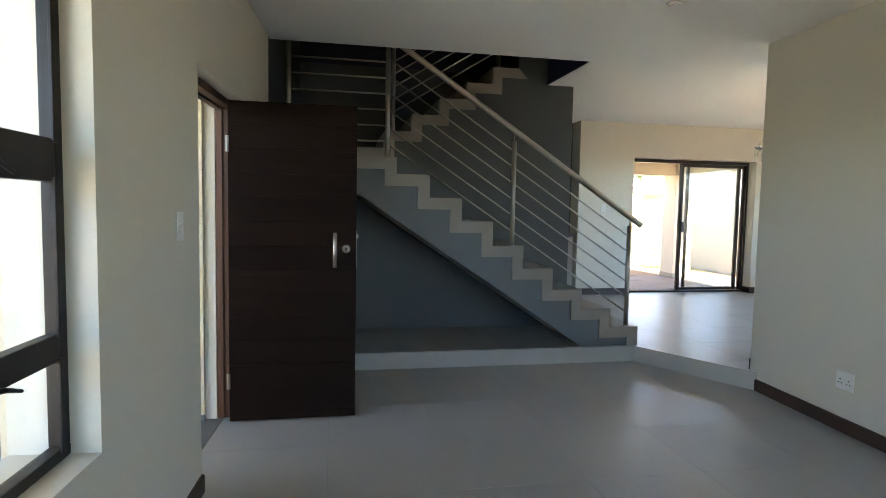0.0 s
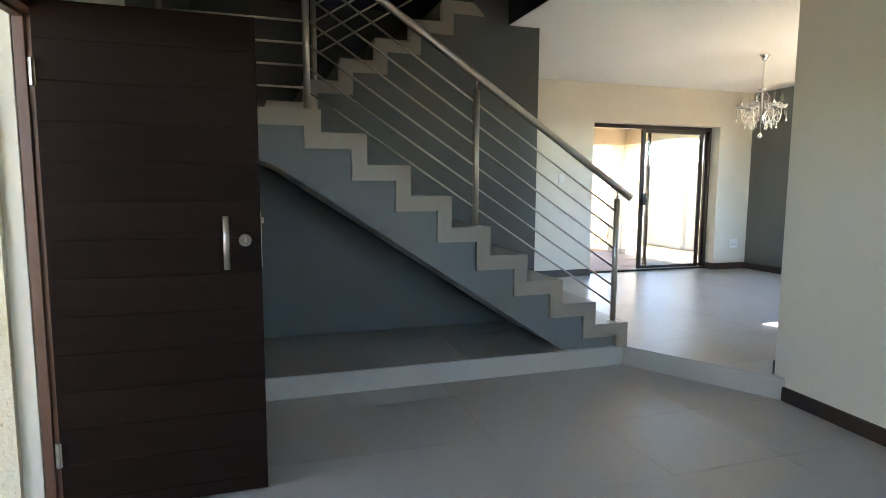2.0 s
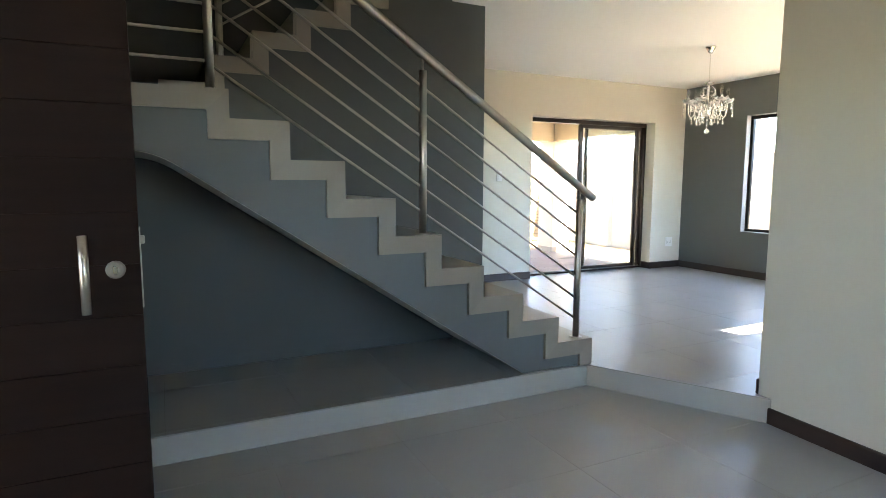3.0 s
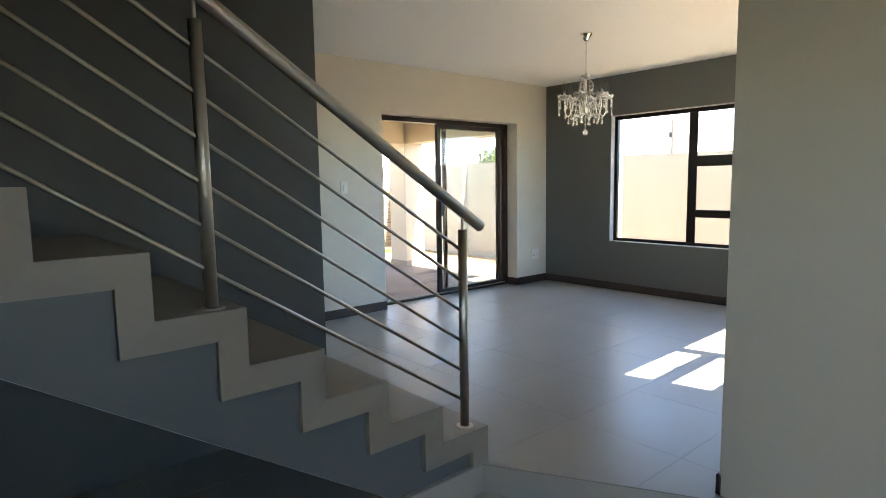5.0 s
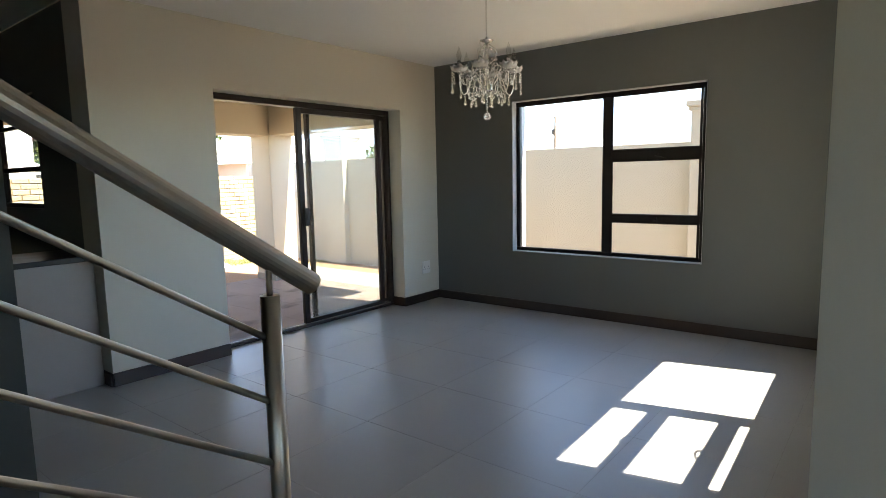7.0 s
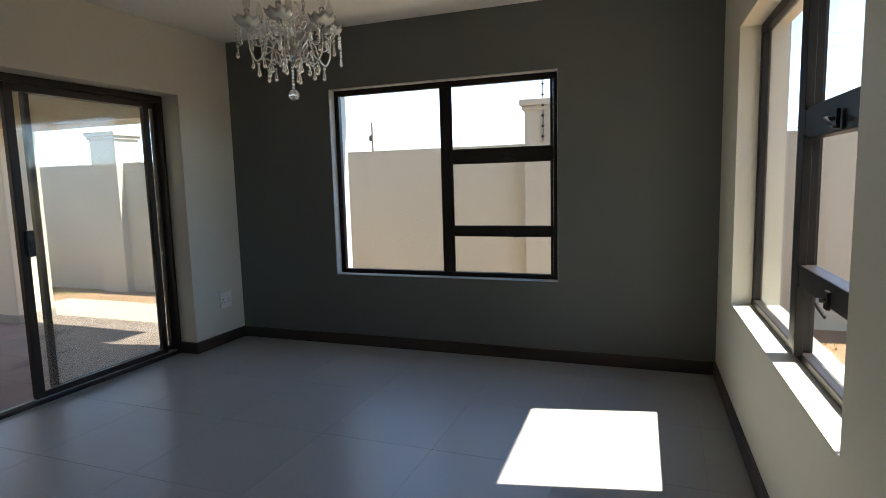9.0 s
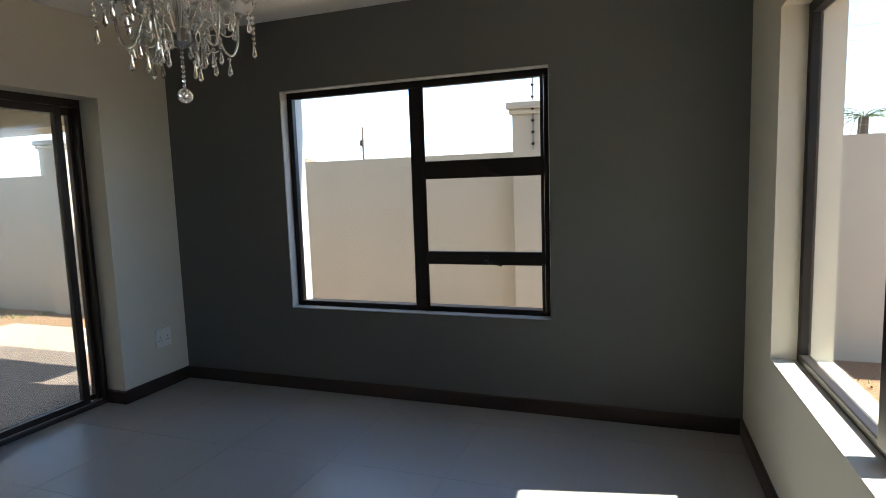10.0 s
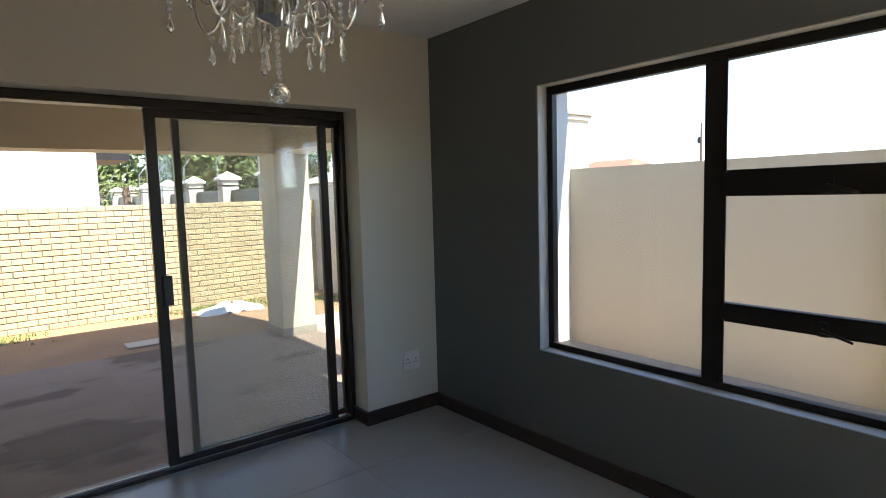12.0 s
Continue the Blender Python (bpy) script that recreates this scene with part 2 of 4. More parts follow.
def tube(bm, points, radius, sides=10, closed_ends=True):
    """A round bar along a line of points; radius may be one number or one a point."""
    pts = [Vector(p) for p in points]
    rad = radius if isinstance(radius, (list, tuple)) else [radius] * len(pts)
    rings, up = [], None
    for i, p in enumerate(pts):
        d = (pts[min(i + 1, len(pts) - 1)] - pts[max(i - 1, 0)]).normalized()
        if up is None:
            up = d.orthogonal().normalized()
        up = (up - d * up.dot(d)).normalized()
        side = d.cross(up)
        rings.append([bm.verts.new(p + rad[i] * (math.cos(a) * up + math.sin(a) * side)) for a in [2 * math.pi * k / sides for k in range(sides)]])
    for r, s in zip(rings, rings[1:]):
        for k in range(sides):
            bm.faces.new((r[k], r[(k + 1) % sides], s[(k + 1) % sides], s[k]))
    if closed_ends:
        bm.faces.new(list(reversed(rings[0])))
        bm.faces.new(rings[-1])
    return bm


def lathe(bm, centre, profile, sides=16):
    """A turned body: profile of (radius, height) from the bottom up."""
    c = Vector(centre)
    rings = []
    for r, z in profile:
        rings.append([bm.verts.new(c + Vector((r * math.cos(2 * math.pi * k / sides), r * math.sin(2 * math.pi * k / sides), z))) for k in range(sides)])
    for r, s in zip(rings, rings[1:]):
        for k in range(sides):
            bm.faces.new((r[k], r[(k + 1) % sides], s[(k + 1) % sides], s[k]))
    bm.faces.new(list(reversed(rings[0])))
    bm.faces.new(rings[-1])
    return bm


def prism(bm, pts, axis, a, b):
    """A plane outline pushed along one axis from a to b. pts are the two other coordinates in order."""
    def place(p, v):
        q = list(p)
        q.insert("xyz".index(axis), v)
        return Vector(q)
    one, two = [bm.verts.new(place(p, a)) for p in pts], [bm.verts.new(place(p, b)) for p in pts]
    n = len(pts)
    bm.faces.new(one)
    bm.faces.new(list(reversed(two)))
    for i in range(n):
        bm.faces.new((one[i], two[i], two[(i + 1) % n], one[(i + 1) % n]))
    bmesh.ops.recalc_face_normals(bm, faces=bm.faces[:])
    return bm


def wall(name, axis, u0, u1, v0, v1, z0, z1, mat, label, holes=(), category="wall", rot=None):
    """A wall along x or y with through-going openings (ua, ub, za, zb)."""
    us = sorted({u0, u1, *[h[i] for h in holes for i in (0, 1)]})
    zs = sorted({z0, z1, *[h[i] for h in holes for i in (2, 3)]})

    def full(i, j):
        if not (0 <= i < len(us) - 1 and 0 <= j < len(zs) - 1):
            return False
        u, z = (us[i] + us[i + 1]) / 2, (zs[j] + zs[j + 1]) / 2
        return not any(a < u < b and c < z < d for a, b, c, d in holes)

    def P(u, v, z):
        return Vector((u, v, z)) if axis == "x" else Vector((v, u, z))
    bm = bmesh.new()
    for i in range(len(us) - 1):
        for j in range(len(zs) - 1):
            if not full(i, j):
                continue
            a, b, c, d = us[i], us[i + 1], zs[j], zs[j + 1]
            quads = [[(a, v0, c), (b, v0, c), (b, v0, d), (a, v0, d)], [(a, v1, c), (b, v1, c), (b, v1, d), (a, v1, d)]]
            if not full(i - 1, j):
                quads.append([(a, v0, c), (a, v1, c), (a, v1, d), (a, v0, d)])
            if not full(i + 1, j):
                quads.append([(b, v0, c), (b, v1, c), (b, v1, d), (b, v0, d)])
            if not full(i, j - 1):
                quads.append([(a, v0, c), (b, v0, c), (b, v1, c), (a, v1, c)])
            if not full(i, j + 1):
                quads.append([(a, v0, d), (b, v0, d), (b, v1, d), (a, v1, d)])
            for q in quads:
                bm.faces.new([bm.verts.new(P(*p)) for p in q])
    bmesh.ops.remove_doubles(bm, verts=bm.verts[:], dist=1e-5)
    bmesh.ops.recalc_face_normals(bm, faces=bm.faces[:])
    ob = part(name, bm, mat)
    if rot:
        ob.matrix_world = rot
    return tagged(ob, label, category, kind="structure")


def clip(poly, region):
    """The part of a convex outline that lies in a convex region (both anticlockwise)."""
    out = poly
    for i, p in enumerate(region):
        q = region[(i + 1) % len(region)]
        inside = lambda s: (q[0] - p[0]) * (s[1] - p[1]) - (q[1] - p[1]) * (s[0] - p[0])
        nxt = []
        for j, s in enumerate(out):
            e = out[(j + 1) % len(out)]
            a, b = inside(s), inside(e)
            if a >= 0:
                nxt.append(s)
            if (a > 0 > b) or (a < 0 < b):
                k = a / (a - b)
                nxt.append((s[0] + k * (e[0] - s[0]), s[1] + k * (e[1] - s[1])))
        out = nxt
        if len(out) < 3:
            return []
    return out


def area(poly):
    return abs(sum(p[0] * q[1] - q[0] * p[1] for p, q in zip(poly, poly[1:] + poly[:1]))) / 2


# levels and lines of the plan
UP = 0.146            # dining floor above the living floor
CL = 2.71             # ceiling
LX = -0.38            # inner face of the entrance wall
EX, EY = 3.54, 4.13   # corner of the living room's east wall
WX = 7.31             # window wall of the dining room
SY = 8.12             # wall with the sliding door
NX, NY = 3.0, 5.0     # corner of the platform and stair front
SPINE = 6.0           # wall between the flights
OUT = -0.08           # ground outside

# ---------------------------------------------------------------- large structure
BACK = -2.2
WEST = pose(LX, 3.1, 0, 0, 0, -3.5) @ pose(0, -3.1, 0)     # the entrance wall runs a little askew
EAST = pose(EX, EY, 0, 0, 0, -3.6) @ pose(0, -EY, 0)
wall("wall_west", "y", BACK - 0.4, 4.9, -0.26, 0, -0.1, CL, PAINT, "greige painted entrance wall with window and front door", [(0.10, 1.95, 0.645, 2.12), (2.985, 4.04, -0.1, 2.042)], rot=WEST)
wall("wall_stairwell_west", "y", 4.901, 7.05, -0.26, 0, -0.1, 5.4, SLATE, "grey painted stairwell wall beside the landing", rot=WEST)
# the opening in the back wall is for an added, unseen window that brings daylight
wall("wall_back", "x", LX - 1.0, EX + 0.24, BACK - 0.25, BACK, -0.1, CL, PAINT, "greige painted wall closing the living room", [(1.3, 3.0, 0.6, 2.1)])
wall("wall_living_east", "y", BACK - 0.3, EY, 0, 0.24, -0.1, CL, PAINT, "greige painted living room wall ending in a corner", rot=EAST)
SOUTH = pose(EX, EY, 0, 0, 0, 1.82)
SL = (WX - EX) / math.cos(radians(1.82))
wall("wall_dining_south", "x", 0.24, SL + 0.3, -0.24, 0.0, -0.1, CL, PAINT, "greige dining room wall with a tall sunlit window", [(1.28, 3.16, 0.765, 2.26)], rot=SOUTH)
wall("wall_window", "y", EY + 0.12, SY + 0.28, WX, WX + 0.26, -0.1, CL, ACCENT, "charcoal painted accent wall with a dark-framed window", [(5.295, 7.135, 0.738, 2.244)])
wall("wall_sliding_door", "x", 3.79, WX, SY, SY + 0.28, -0.1, CL, PAINT, "greige painted wall with a sliding door opening", [(4.66, 6.73, -0.1, 2.205)])
wall("wall_kitchen_east", "y", SY + 0.28, 11.0, 3.80, 3.92, -0.1, CL, ACCENT, "dark painted kitchen wall with a small window", [(9.12, 10.8, 1.33, 2.2)])
wall("wall_kitchen_north", "x", LX, 4.04, 11.0, 11.25, -0.1, CL, PAINT, "plain wall closing the kitchen")
wall("wall_kitchen_west", "y", 7.05, 11.0, LX - 0.25, LX, -0.1, CL, PAINT, "plain wall closing the kitchen side")
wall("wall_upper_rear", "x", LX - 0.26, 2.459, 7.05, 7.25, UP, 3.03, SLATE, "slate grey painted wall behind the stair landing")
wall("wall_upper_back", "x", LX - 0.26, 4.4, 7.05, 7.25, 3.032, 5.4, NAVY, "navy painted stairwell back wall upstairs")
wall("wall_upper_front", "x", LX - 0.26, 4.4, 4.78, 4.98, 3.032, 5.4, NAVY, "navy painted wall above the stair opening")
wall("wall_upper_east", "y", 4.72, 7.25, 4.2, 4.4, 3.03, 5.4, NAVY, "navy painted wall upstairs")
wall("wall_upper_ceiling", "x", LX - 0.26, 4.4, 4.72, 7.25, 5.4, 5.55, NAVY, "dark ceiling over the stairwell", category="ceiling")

# outer walls of the upper storey
UZ = CL + 0.51
wall("wall_storey_east", "y", 3.85, 8.4, WX + 0.1, WX + 0.36, UZ, 5.6, CREAM, "plain cream upper storey wall")
wall("wall_storey_porch", "x", 4.45, WX + 0.099, 8.14, 8.4, UZ, 5.6, CREAM, "plain cream upper storey wall over the porch")
wall("wall_storey_south", "x", 3.9, WX + 0.099, 3.85, 4.1, UZ, 5.6, CREAM, "plain cream upper storey wall")
wall("wall_storey_front", "x", LX - 0.3, EX + 0.2, BACK - 0.3, BACK, UZ, 5.6, CREAM, "plain cream upper storey wall")
wall("wall_storey_west", "y", BACK + 0.01, 4.7, LX - 0.3, LX - 0.05, UZ, 5.6, CREAM, "plain cream upper storey wall over the entrance")

# wall between the flights, stepped under the upper flight
RUN2, RISE2, X2, Z2 = 0.278, 0.174, 0.464, 1.989
LAND = 1.815
prof = [(LX, UP), (2.745, UP), (2.745, CL), (2.46, CL), (2.46, 3.03), (X2 + 6 * RUN2, 3.03)]
for k in range(5, -1, -1):
    prof += [(X2 + (k + 1) * RUN2, Z2 + k * RISE2 - 0.03), (X2 + k * RUN2, Z2 + k * RISE2 - 0.03)]
prof += [(X2, LAND - 0.02), (LX, LAND - 0.02)]
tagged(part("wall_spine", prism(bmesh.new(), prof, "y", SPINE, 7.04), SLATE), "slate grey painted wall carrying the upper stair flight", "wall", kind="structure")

# ceilings
bm = bmesh.new()
for x0, x1, y0, y1 in ((LX - 0.35, EX, BACK, 4.98), (EX, WX, EY - 0.05, 4.98), (2.46, WX, 4.98, 7.25), (LX, WX, 7.25, SY), (LX, 3.79, SY, 11.0)):
    box(bm, (x0, y0, CL), (x1, y1, CL + 0.32))
tagged(part("ceiling", bm, CEIL), "white painted plaster ceiling with a stair opening", "ceiling", kind="structure")
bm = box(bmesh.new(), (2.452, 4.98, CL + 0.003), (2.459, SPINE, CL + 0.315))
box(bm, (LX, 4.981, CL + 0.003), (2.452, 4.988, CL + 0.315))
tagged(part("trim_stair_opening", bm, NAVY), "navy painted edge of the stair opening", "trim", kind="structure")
tagged(part("roof_slab", boxm((LX - 0.3, BACK - 0.3, CL + 0.33), (EX + 0.25, 4.7, CL + 0.5)), CREAM), "plain concrete roof over the rooms", "roof", kind="structure")
tagged(part("roof_slab_dining", boxm((4.42, 3.85, CL + 0.33), (WX + 0.4, 8.4, CL + 0.5)), CREAM), "plain concrete roof over the dining room", "roof", kind="structure")
tagged(part("roof_slab_kitchen", boxm((LX - 0.3, 7.26, CL + 0.33), (4.41, 11.3, CL + 0.5)), CREAM), "plain concrete roof over the kitchen", "roof", kind="structure")

# floors
floor_low = tagged(part("floor_living", boxm((LX - 0.34, BACK, -0.12), (EX, NY + 0.2, -0.0013)), GROUT), "grey porcelain tiled living room floor", "floor", kind="structure")
edge = [(LX, NY), (NX, NY), (EX, EY - 0.1), (EX + 0.2, EY - 0.1), (WX, EY - 0.05), (WX, SY + 0.26), (3.79, SY + 0.26), (3.79, 11.0), (LX, 11.0)]
tagged(part("platform", prism(bmesh.new(), edge, "z", -0.1, UP - 0.008), RISEP), "grey painted riser of the raised dining floor", "step", kind="structure")
edge2 = [(LX, NY + 0.002), (NX + 0.002, NY + 0.002), (EX + 0.002, EY - 0.096), (EX + 0.2, EY - 0.096), (WX, EY - 0.046), (WX, SY + 0.16), (3.79, SY + 0.16), (3.79, 11.0), (LX, 11.0)]
floor_up = tagged(part("floor_dining", prism(bmesh.new(), edge2, "z", UP - 0.008, UP - 0.0013), GROUT), "grey porcelain tiled dining floor, one step up", "floor", kind="structure")
tagged(part("floor_kitchen", boxm((LX, 8.27, UP - 0.0035), (3.78, 11.0, UP + 0.0005)), TILE), "grey tiled kitchen floor", "floor", kind="structure")
tagged(part("door_threshold", boxm((LX - 0.66, 2.99, -0.14), (LX - 0.341, 3.94, -0.021)), SLATET), "dark slate threshold under the front door", "threshold", kind="structure")

step = tagged(part("door_step", boxm((-0.52, 3.0, -0.02), (-0.135, 3.97, 0.0045), 0.002), SLATET), "dark slate step in the front doorway", "threshold", kind="structure")
step.matrix_world = WEST

# skirting boards


def skirting(a, b, z, off=0.015, m=None):
    """A board along a wall between two points, standing proud to the left of the way from a to b."""
    a, b = Vector((*a, 0)), Vector((*b, 0))
    d = (b - a).normalized()
    side = Vector((-d.y, d.x, 0)) * off
    bm = bmesh.new()
    prof = [(0, 0.001), (1, 0.001), (1, 0.085), (0.6, 0.092), (0, 0.092)]
    rows = [[bm.verts.new(p + side * s + Vector((0, 0, z + h))) for s, h in prof] for p in (a, b)]
    n = len(prof)
    for i in range(n):
        bm.faces.new((rows[0][i], rows[0][(i + 1) % n], rows[1][(i + 1) % n], rows[1][i]))
    bm.faces.new(rows[0])
    bm.faces.new(list(reversed(rows[1])))
    bmesh.ops.recalc_face_normals(bm, faces=bm.faces[:])
    return tagged(part("baseboard", bm, SKIRT), "dark stained wooden skirting board along the wall", "skirting board", kind="structure")


def on_south(u, v=0.0):
    p = SOUTH @ Vector((u, v, 0))
    return (p.x, p.y)


def on(m, x, y):
    p = m @ Vector((x, y, 0))
    return (p.x, p.y)


skirting(on(WEST, 0, 2.98), on(WEST, 0, BACK), 0)
skirting(on(WEST, 0, NY - 0.02), on(WEST, 0, 4.045), 0)
skirting(on(EAST, 0, BACK), on(EAST, 0, EY - 0.08), 0)
skirting((EX - 0.0, EY), (EX - 0.001, EY + 0.001), UP)
skirting(on_south(0.0), on_south(SL), UP)
skirting((WX, EY + 0.13), (WX, SY), UP)
skirting((WX - 0.015, SY), (6.73, SY), UP)
skirting((6.73, SY - 0.013), (6.73, SY + 0.155), UP)
skirting((4.66, SY), (3.79, SY), UP)
skirting((3.79, SY), (3.79, SY + 0.17), UP)

# ---------------------------------------------------------------- windows and doors


def bar(name, a, b, mat, parent, bevel=0.004, label=""):
    return part(name, boxm(a, b, bevel), mat, parent, label)


def pane(name, a, b, mat, parent):
    ob = part(name, boxm(a, b), mat, parent)
    ob.visible_shadow = False
    return ob


def stay(parent, at, flip=1):
    """A casement handle: a plate and a bent lever."""
    x, y, z = at
    h = part("handle", boxm((x - 0.018, y - 0.012, z - 0.03), (x + 0.018, y, z + 0.03), 0.003), FRAME, parent, "black casement handle")
    part("lever", tube(bmesh.new(), [(x, y - 0.01, z), (x, y - 0.035, z), (x + flip * 0.04, y - 0.045, z - 0.006), (x + flip * 0.11, y - 0.04, z - 0.03)], [0.008, 0.008, 0.007, 0.005], 8), FRAME, h)


def casement(name, m, width, z0, z1, recess, split, t1, t2, label, handles=True, depth=0.045, proud=0.0, drip=False):
    """A window seen from inside: a fixed light, a mullion, and three lights one above another. Local x along the wall,
    y outwards. drip: adds a dark strip that keeps the outer sill from showing sunlit.
    """
    w = thing(name, label, "window", kind="structure")
    F, D = 0.044, depth
    y0, y1 = recess, recess + D
    bar("frame_head", (0, y0, z1 - F), (width, y1, z1), FRAME, w)
    bar("frame_foot", (0, y0, z0), (width, y1, z0 + 0.035), FRAME, w)
    a, b = split
    left, right = (0.0, a), (b, width)
    bar("frame_jamb", (0, y0 + 0.001, z0 + 0.035), (F - 0.004, y1 - 0.001, z1 - F), FRAME, w)
    bar("frame_jamb", (width - F + 0.004, y0 + 0.001, z0 + 0.035), (width, y1 - 0.001, z1 - F), FRAME, w)
    bar("mullion", (a, y0 + 0.002 - proud, z0 + 0.035), (b, y1 - 0.002, z1 - F), FRAME, w)
    pane("pane", (F - 0.01, y0 + 0.018, z0 + 0.03), (a + 0.005, y0 + 0.024, z1 - F + 0.005), PANE, w)
    for lo, hi in (t1, t2):
        bar("transom", (b, y0 + 0.003 - proud, lo), (width - F + 0.004, y1 - 0.003, hi), FRAME, w)
    levels = (z0 + 0.035, t2[0], t2[1], t1[0], t1[1], z1 - F)
    for k in range(3):
        lo, hi = levels[2 * k], levels[2 * k + 1]
        s = bar("sash_bead", (b, y0 - 0.006 - proud, lo - 0.012), (b + 0.02, y0 + 0.004, hi + 0.012), FRAME, w, 0.002)
        bar("bead", (width - F - 0.016, y0 - 0.006, lo - 0.012), (width - F + 0.004, y0 + 0.004, hi + 0.012), FRAME, s, 0.002)
        pane("pane", (b - 0.005, y0 + 0.018, lo - 0.005), (width - F + 0.01, y0 + 0.024, hi + 0.005), PANE, w)
    if drip:
        # made-up dark strip over the outer sill, in place of its bright sunlit line
        bar("dark_sill_cover", (0, y1, z0 - 0.004), (width, y1 + 0.14, z0 + 0.012), FRAME, w)
    if handles:
        stay(w, ((b + width) / 2, y0 - 0.006 - proud, (t1[0] + t1[1]) / 2 - 0.02))
        stay(w, ((b + width) / 2, y0 - 0.006 - proud, (t2[0] + t2[1]) / 2 - 0.01))
    w.matrix_world = m
    return w


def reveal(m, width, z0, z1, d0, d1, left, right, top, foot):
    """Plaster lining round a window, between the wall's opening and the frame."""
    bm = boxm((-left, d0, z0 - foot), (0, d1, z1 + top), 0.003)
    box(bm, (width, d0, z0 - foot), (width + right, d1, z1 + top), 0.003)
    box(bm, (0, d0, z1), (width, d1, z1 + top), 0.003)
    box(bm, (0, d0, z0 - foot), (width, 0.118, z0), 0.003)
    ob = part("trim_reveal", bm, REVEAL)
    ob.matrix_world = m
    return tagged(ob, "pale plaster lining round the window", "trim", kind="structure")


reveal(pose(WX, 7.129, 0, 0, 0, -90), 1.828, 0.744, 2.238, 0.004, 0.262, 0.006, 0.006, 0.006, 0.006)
T1, T2 = (1.612, 1.726), (1.058, 1.142)
casement("window_1", pose(WX, 7.129, 0, 0, 0, -90), 1.828, 0.744, 2.238, 0.075, (0.92, 1.003), T1, T2, "dark bronze aluminium casement window in the charcoal wall", drip=True)
casement("window_2", SOUTH @ pose(3.16, 0, 0, 0, 0, 180), 1.88, 0.765, 2.26, 0.10, (0.93, 1.04), T1, T2, "dark bronze aluminium casement window above a sunlit sill", depth=0.045, proud=0.02)
casement("window_3", WEST @ pose(0, 0.10, 0, 0, 0, 90), 1.85, 0.645, 2.12, 0.085, (0.90, 0.99), (1.45, 1.571), (0.937, 1.017), "dark bronze aluminium casement window beside the front door")
# out of view; added only to light the living room from behind
casement("window_unseen", pose(3.0, BACK, 0, 0, 0, 180), 1.7, 0.6, 2.1, 0.1, (0.81, 0.89), (1.625, 1.7), (1.2, 1.26), "unseen dark-framed window added behind the living room to let in daylight", False)
casement("window_4", pose(3.80, 10.8, 0, 0, 0, -90), 1.68, 1.33, 2.2, 0.04, (0.60, 0.64), (1.97, 2.0), (1.62, 1.66), "small dark-framed kitchen window over the porch", False)


def sliding_door():
    d = thing("door_sliding", "brown aluminium sliding door pushed open, dusty glass", "door", kind="structure")
    x0, x1, z0, z1, y = 4.66, 6.73, UP, 2.205, SY + 0.16
    bar("frame_head", (x0, y, z1 - 0.05), (x1, y + 0.11, z1), SLIDEF, d)
    bar("frame_sill", (x0, y, z0 - 0.01), (x1, y + 0.11, z0 + 0.022), SLIDEF, d)
    bar("track", (x0 + 0.03, y + 0.026, z0 + 0.022), (x1 - 0.03, y + 0.032, z0 + 0.034), STEEL, d, 0.001)
    bar("frame_jamb", (x0, y + 0.001, z0 + 0.022), (x0 + 0.03, y + 0.109, z1 - 0.05), SLIDEF, d)
    bar("frame_jamb", (x1 - 0.03, y + 0.001, z0 + 0.022), (x1, y + 0.109, z1 - 0.05), SLIDEF, d)
    for name, a, b, yy, label in (("leaf", 5.545, 6.600, y + 0.008, "open sliding leaf"), ("fixed_leaf", 5.69, 6.70, y + 0.054, "fixed leaf behind the open one")):
        sw = 0.056 if name == "leaf" else 0.038
        lf = bar(name, (a, yy, z0 + 0.036), (a + sw, yy + 0.04, z1 - 0.052), SLIDEF, d, 0.004, label)
        sr = 0.05 if name == "leaf" else 0.022
        bar("stile", (b - sr, yy, z0 + 0.036), (b, yy + 0.04, z1 - 0.052), SLIDEF, lf)
        bar("rail", (a + sw, yy + 0.001, z0 + 0.036), (b - sr, yy + 0.039, z0 + 0.075), SLIDEF, lf)
        bar("rail", (a + sw, yy + 0.001, z1 - 0.10), (b - sr, yy + 0.039, z1 - 0.052), SLIDEF, lf)
        pane("pane", (a + sw - 0.007, yy + 0.017, z0 + 0.07), (b - sr + 0.005, yy + 0.023, z1 - 0.095), DOORP, lf)
    lock = bar("lock", (5.575, y - 0.018, 1.09), (5.625, y + 0.008, 1.255), DARKP, d, 0.006, "black sliding door lock")
    bar("latch", (5.585, y - 0.03, 1.15), (5.602, y - 0.018, 1.2), DARKP, lock, 0.003)


sliding_door()


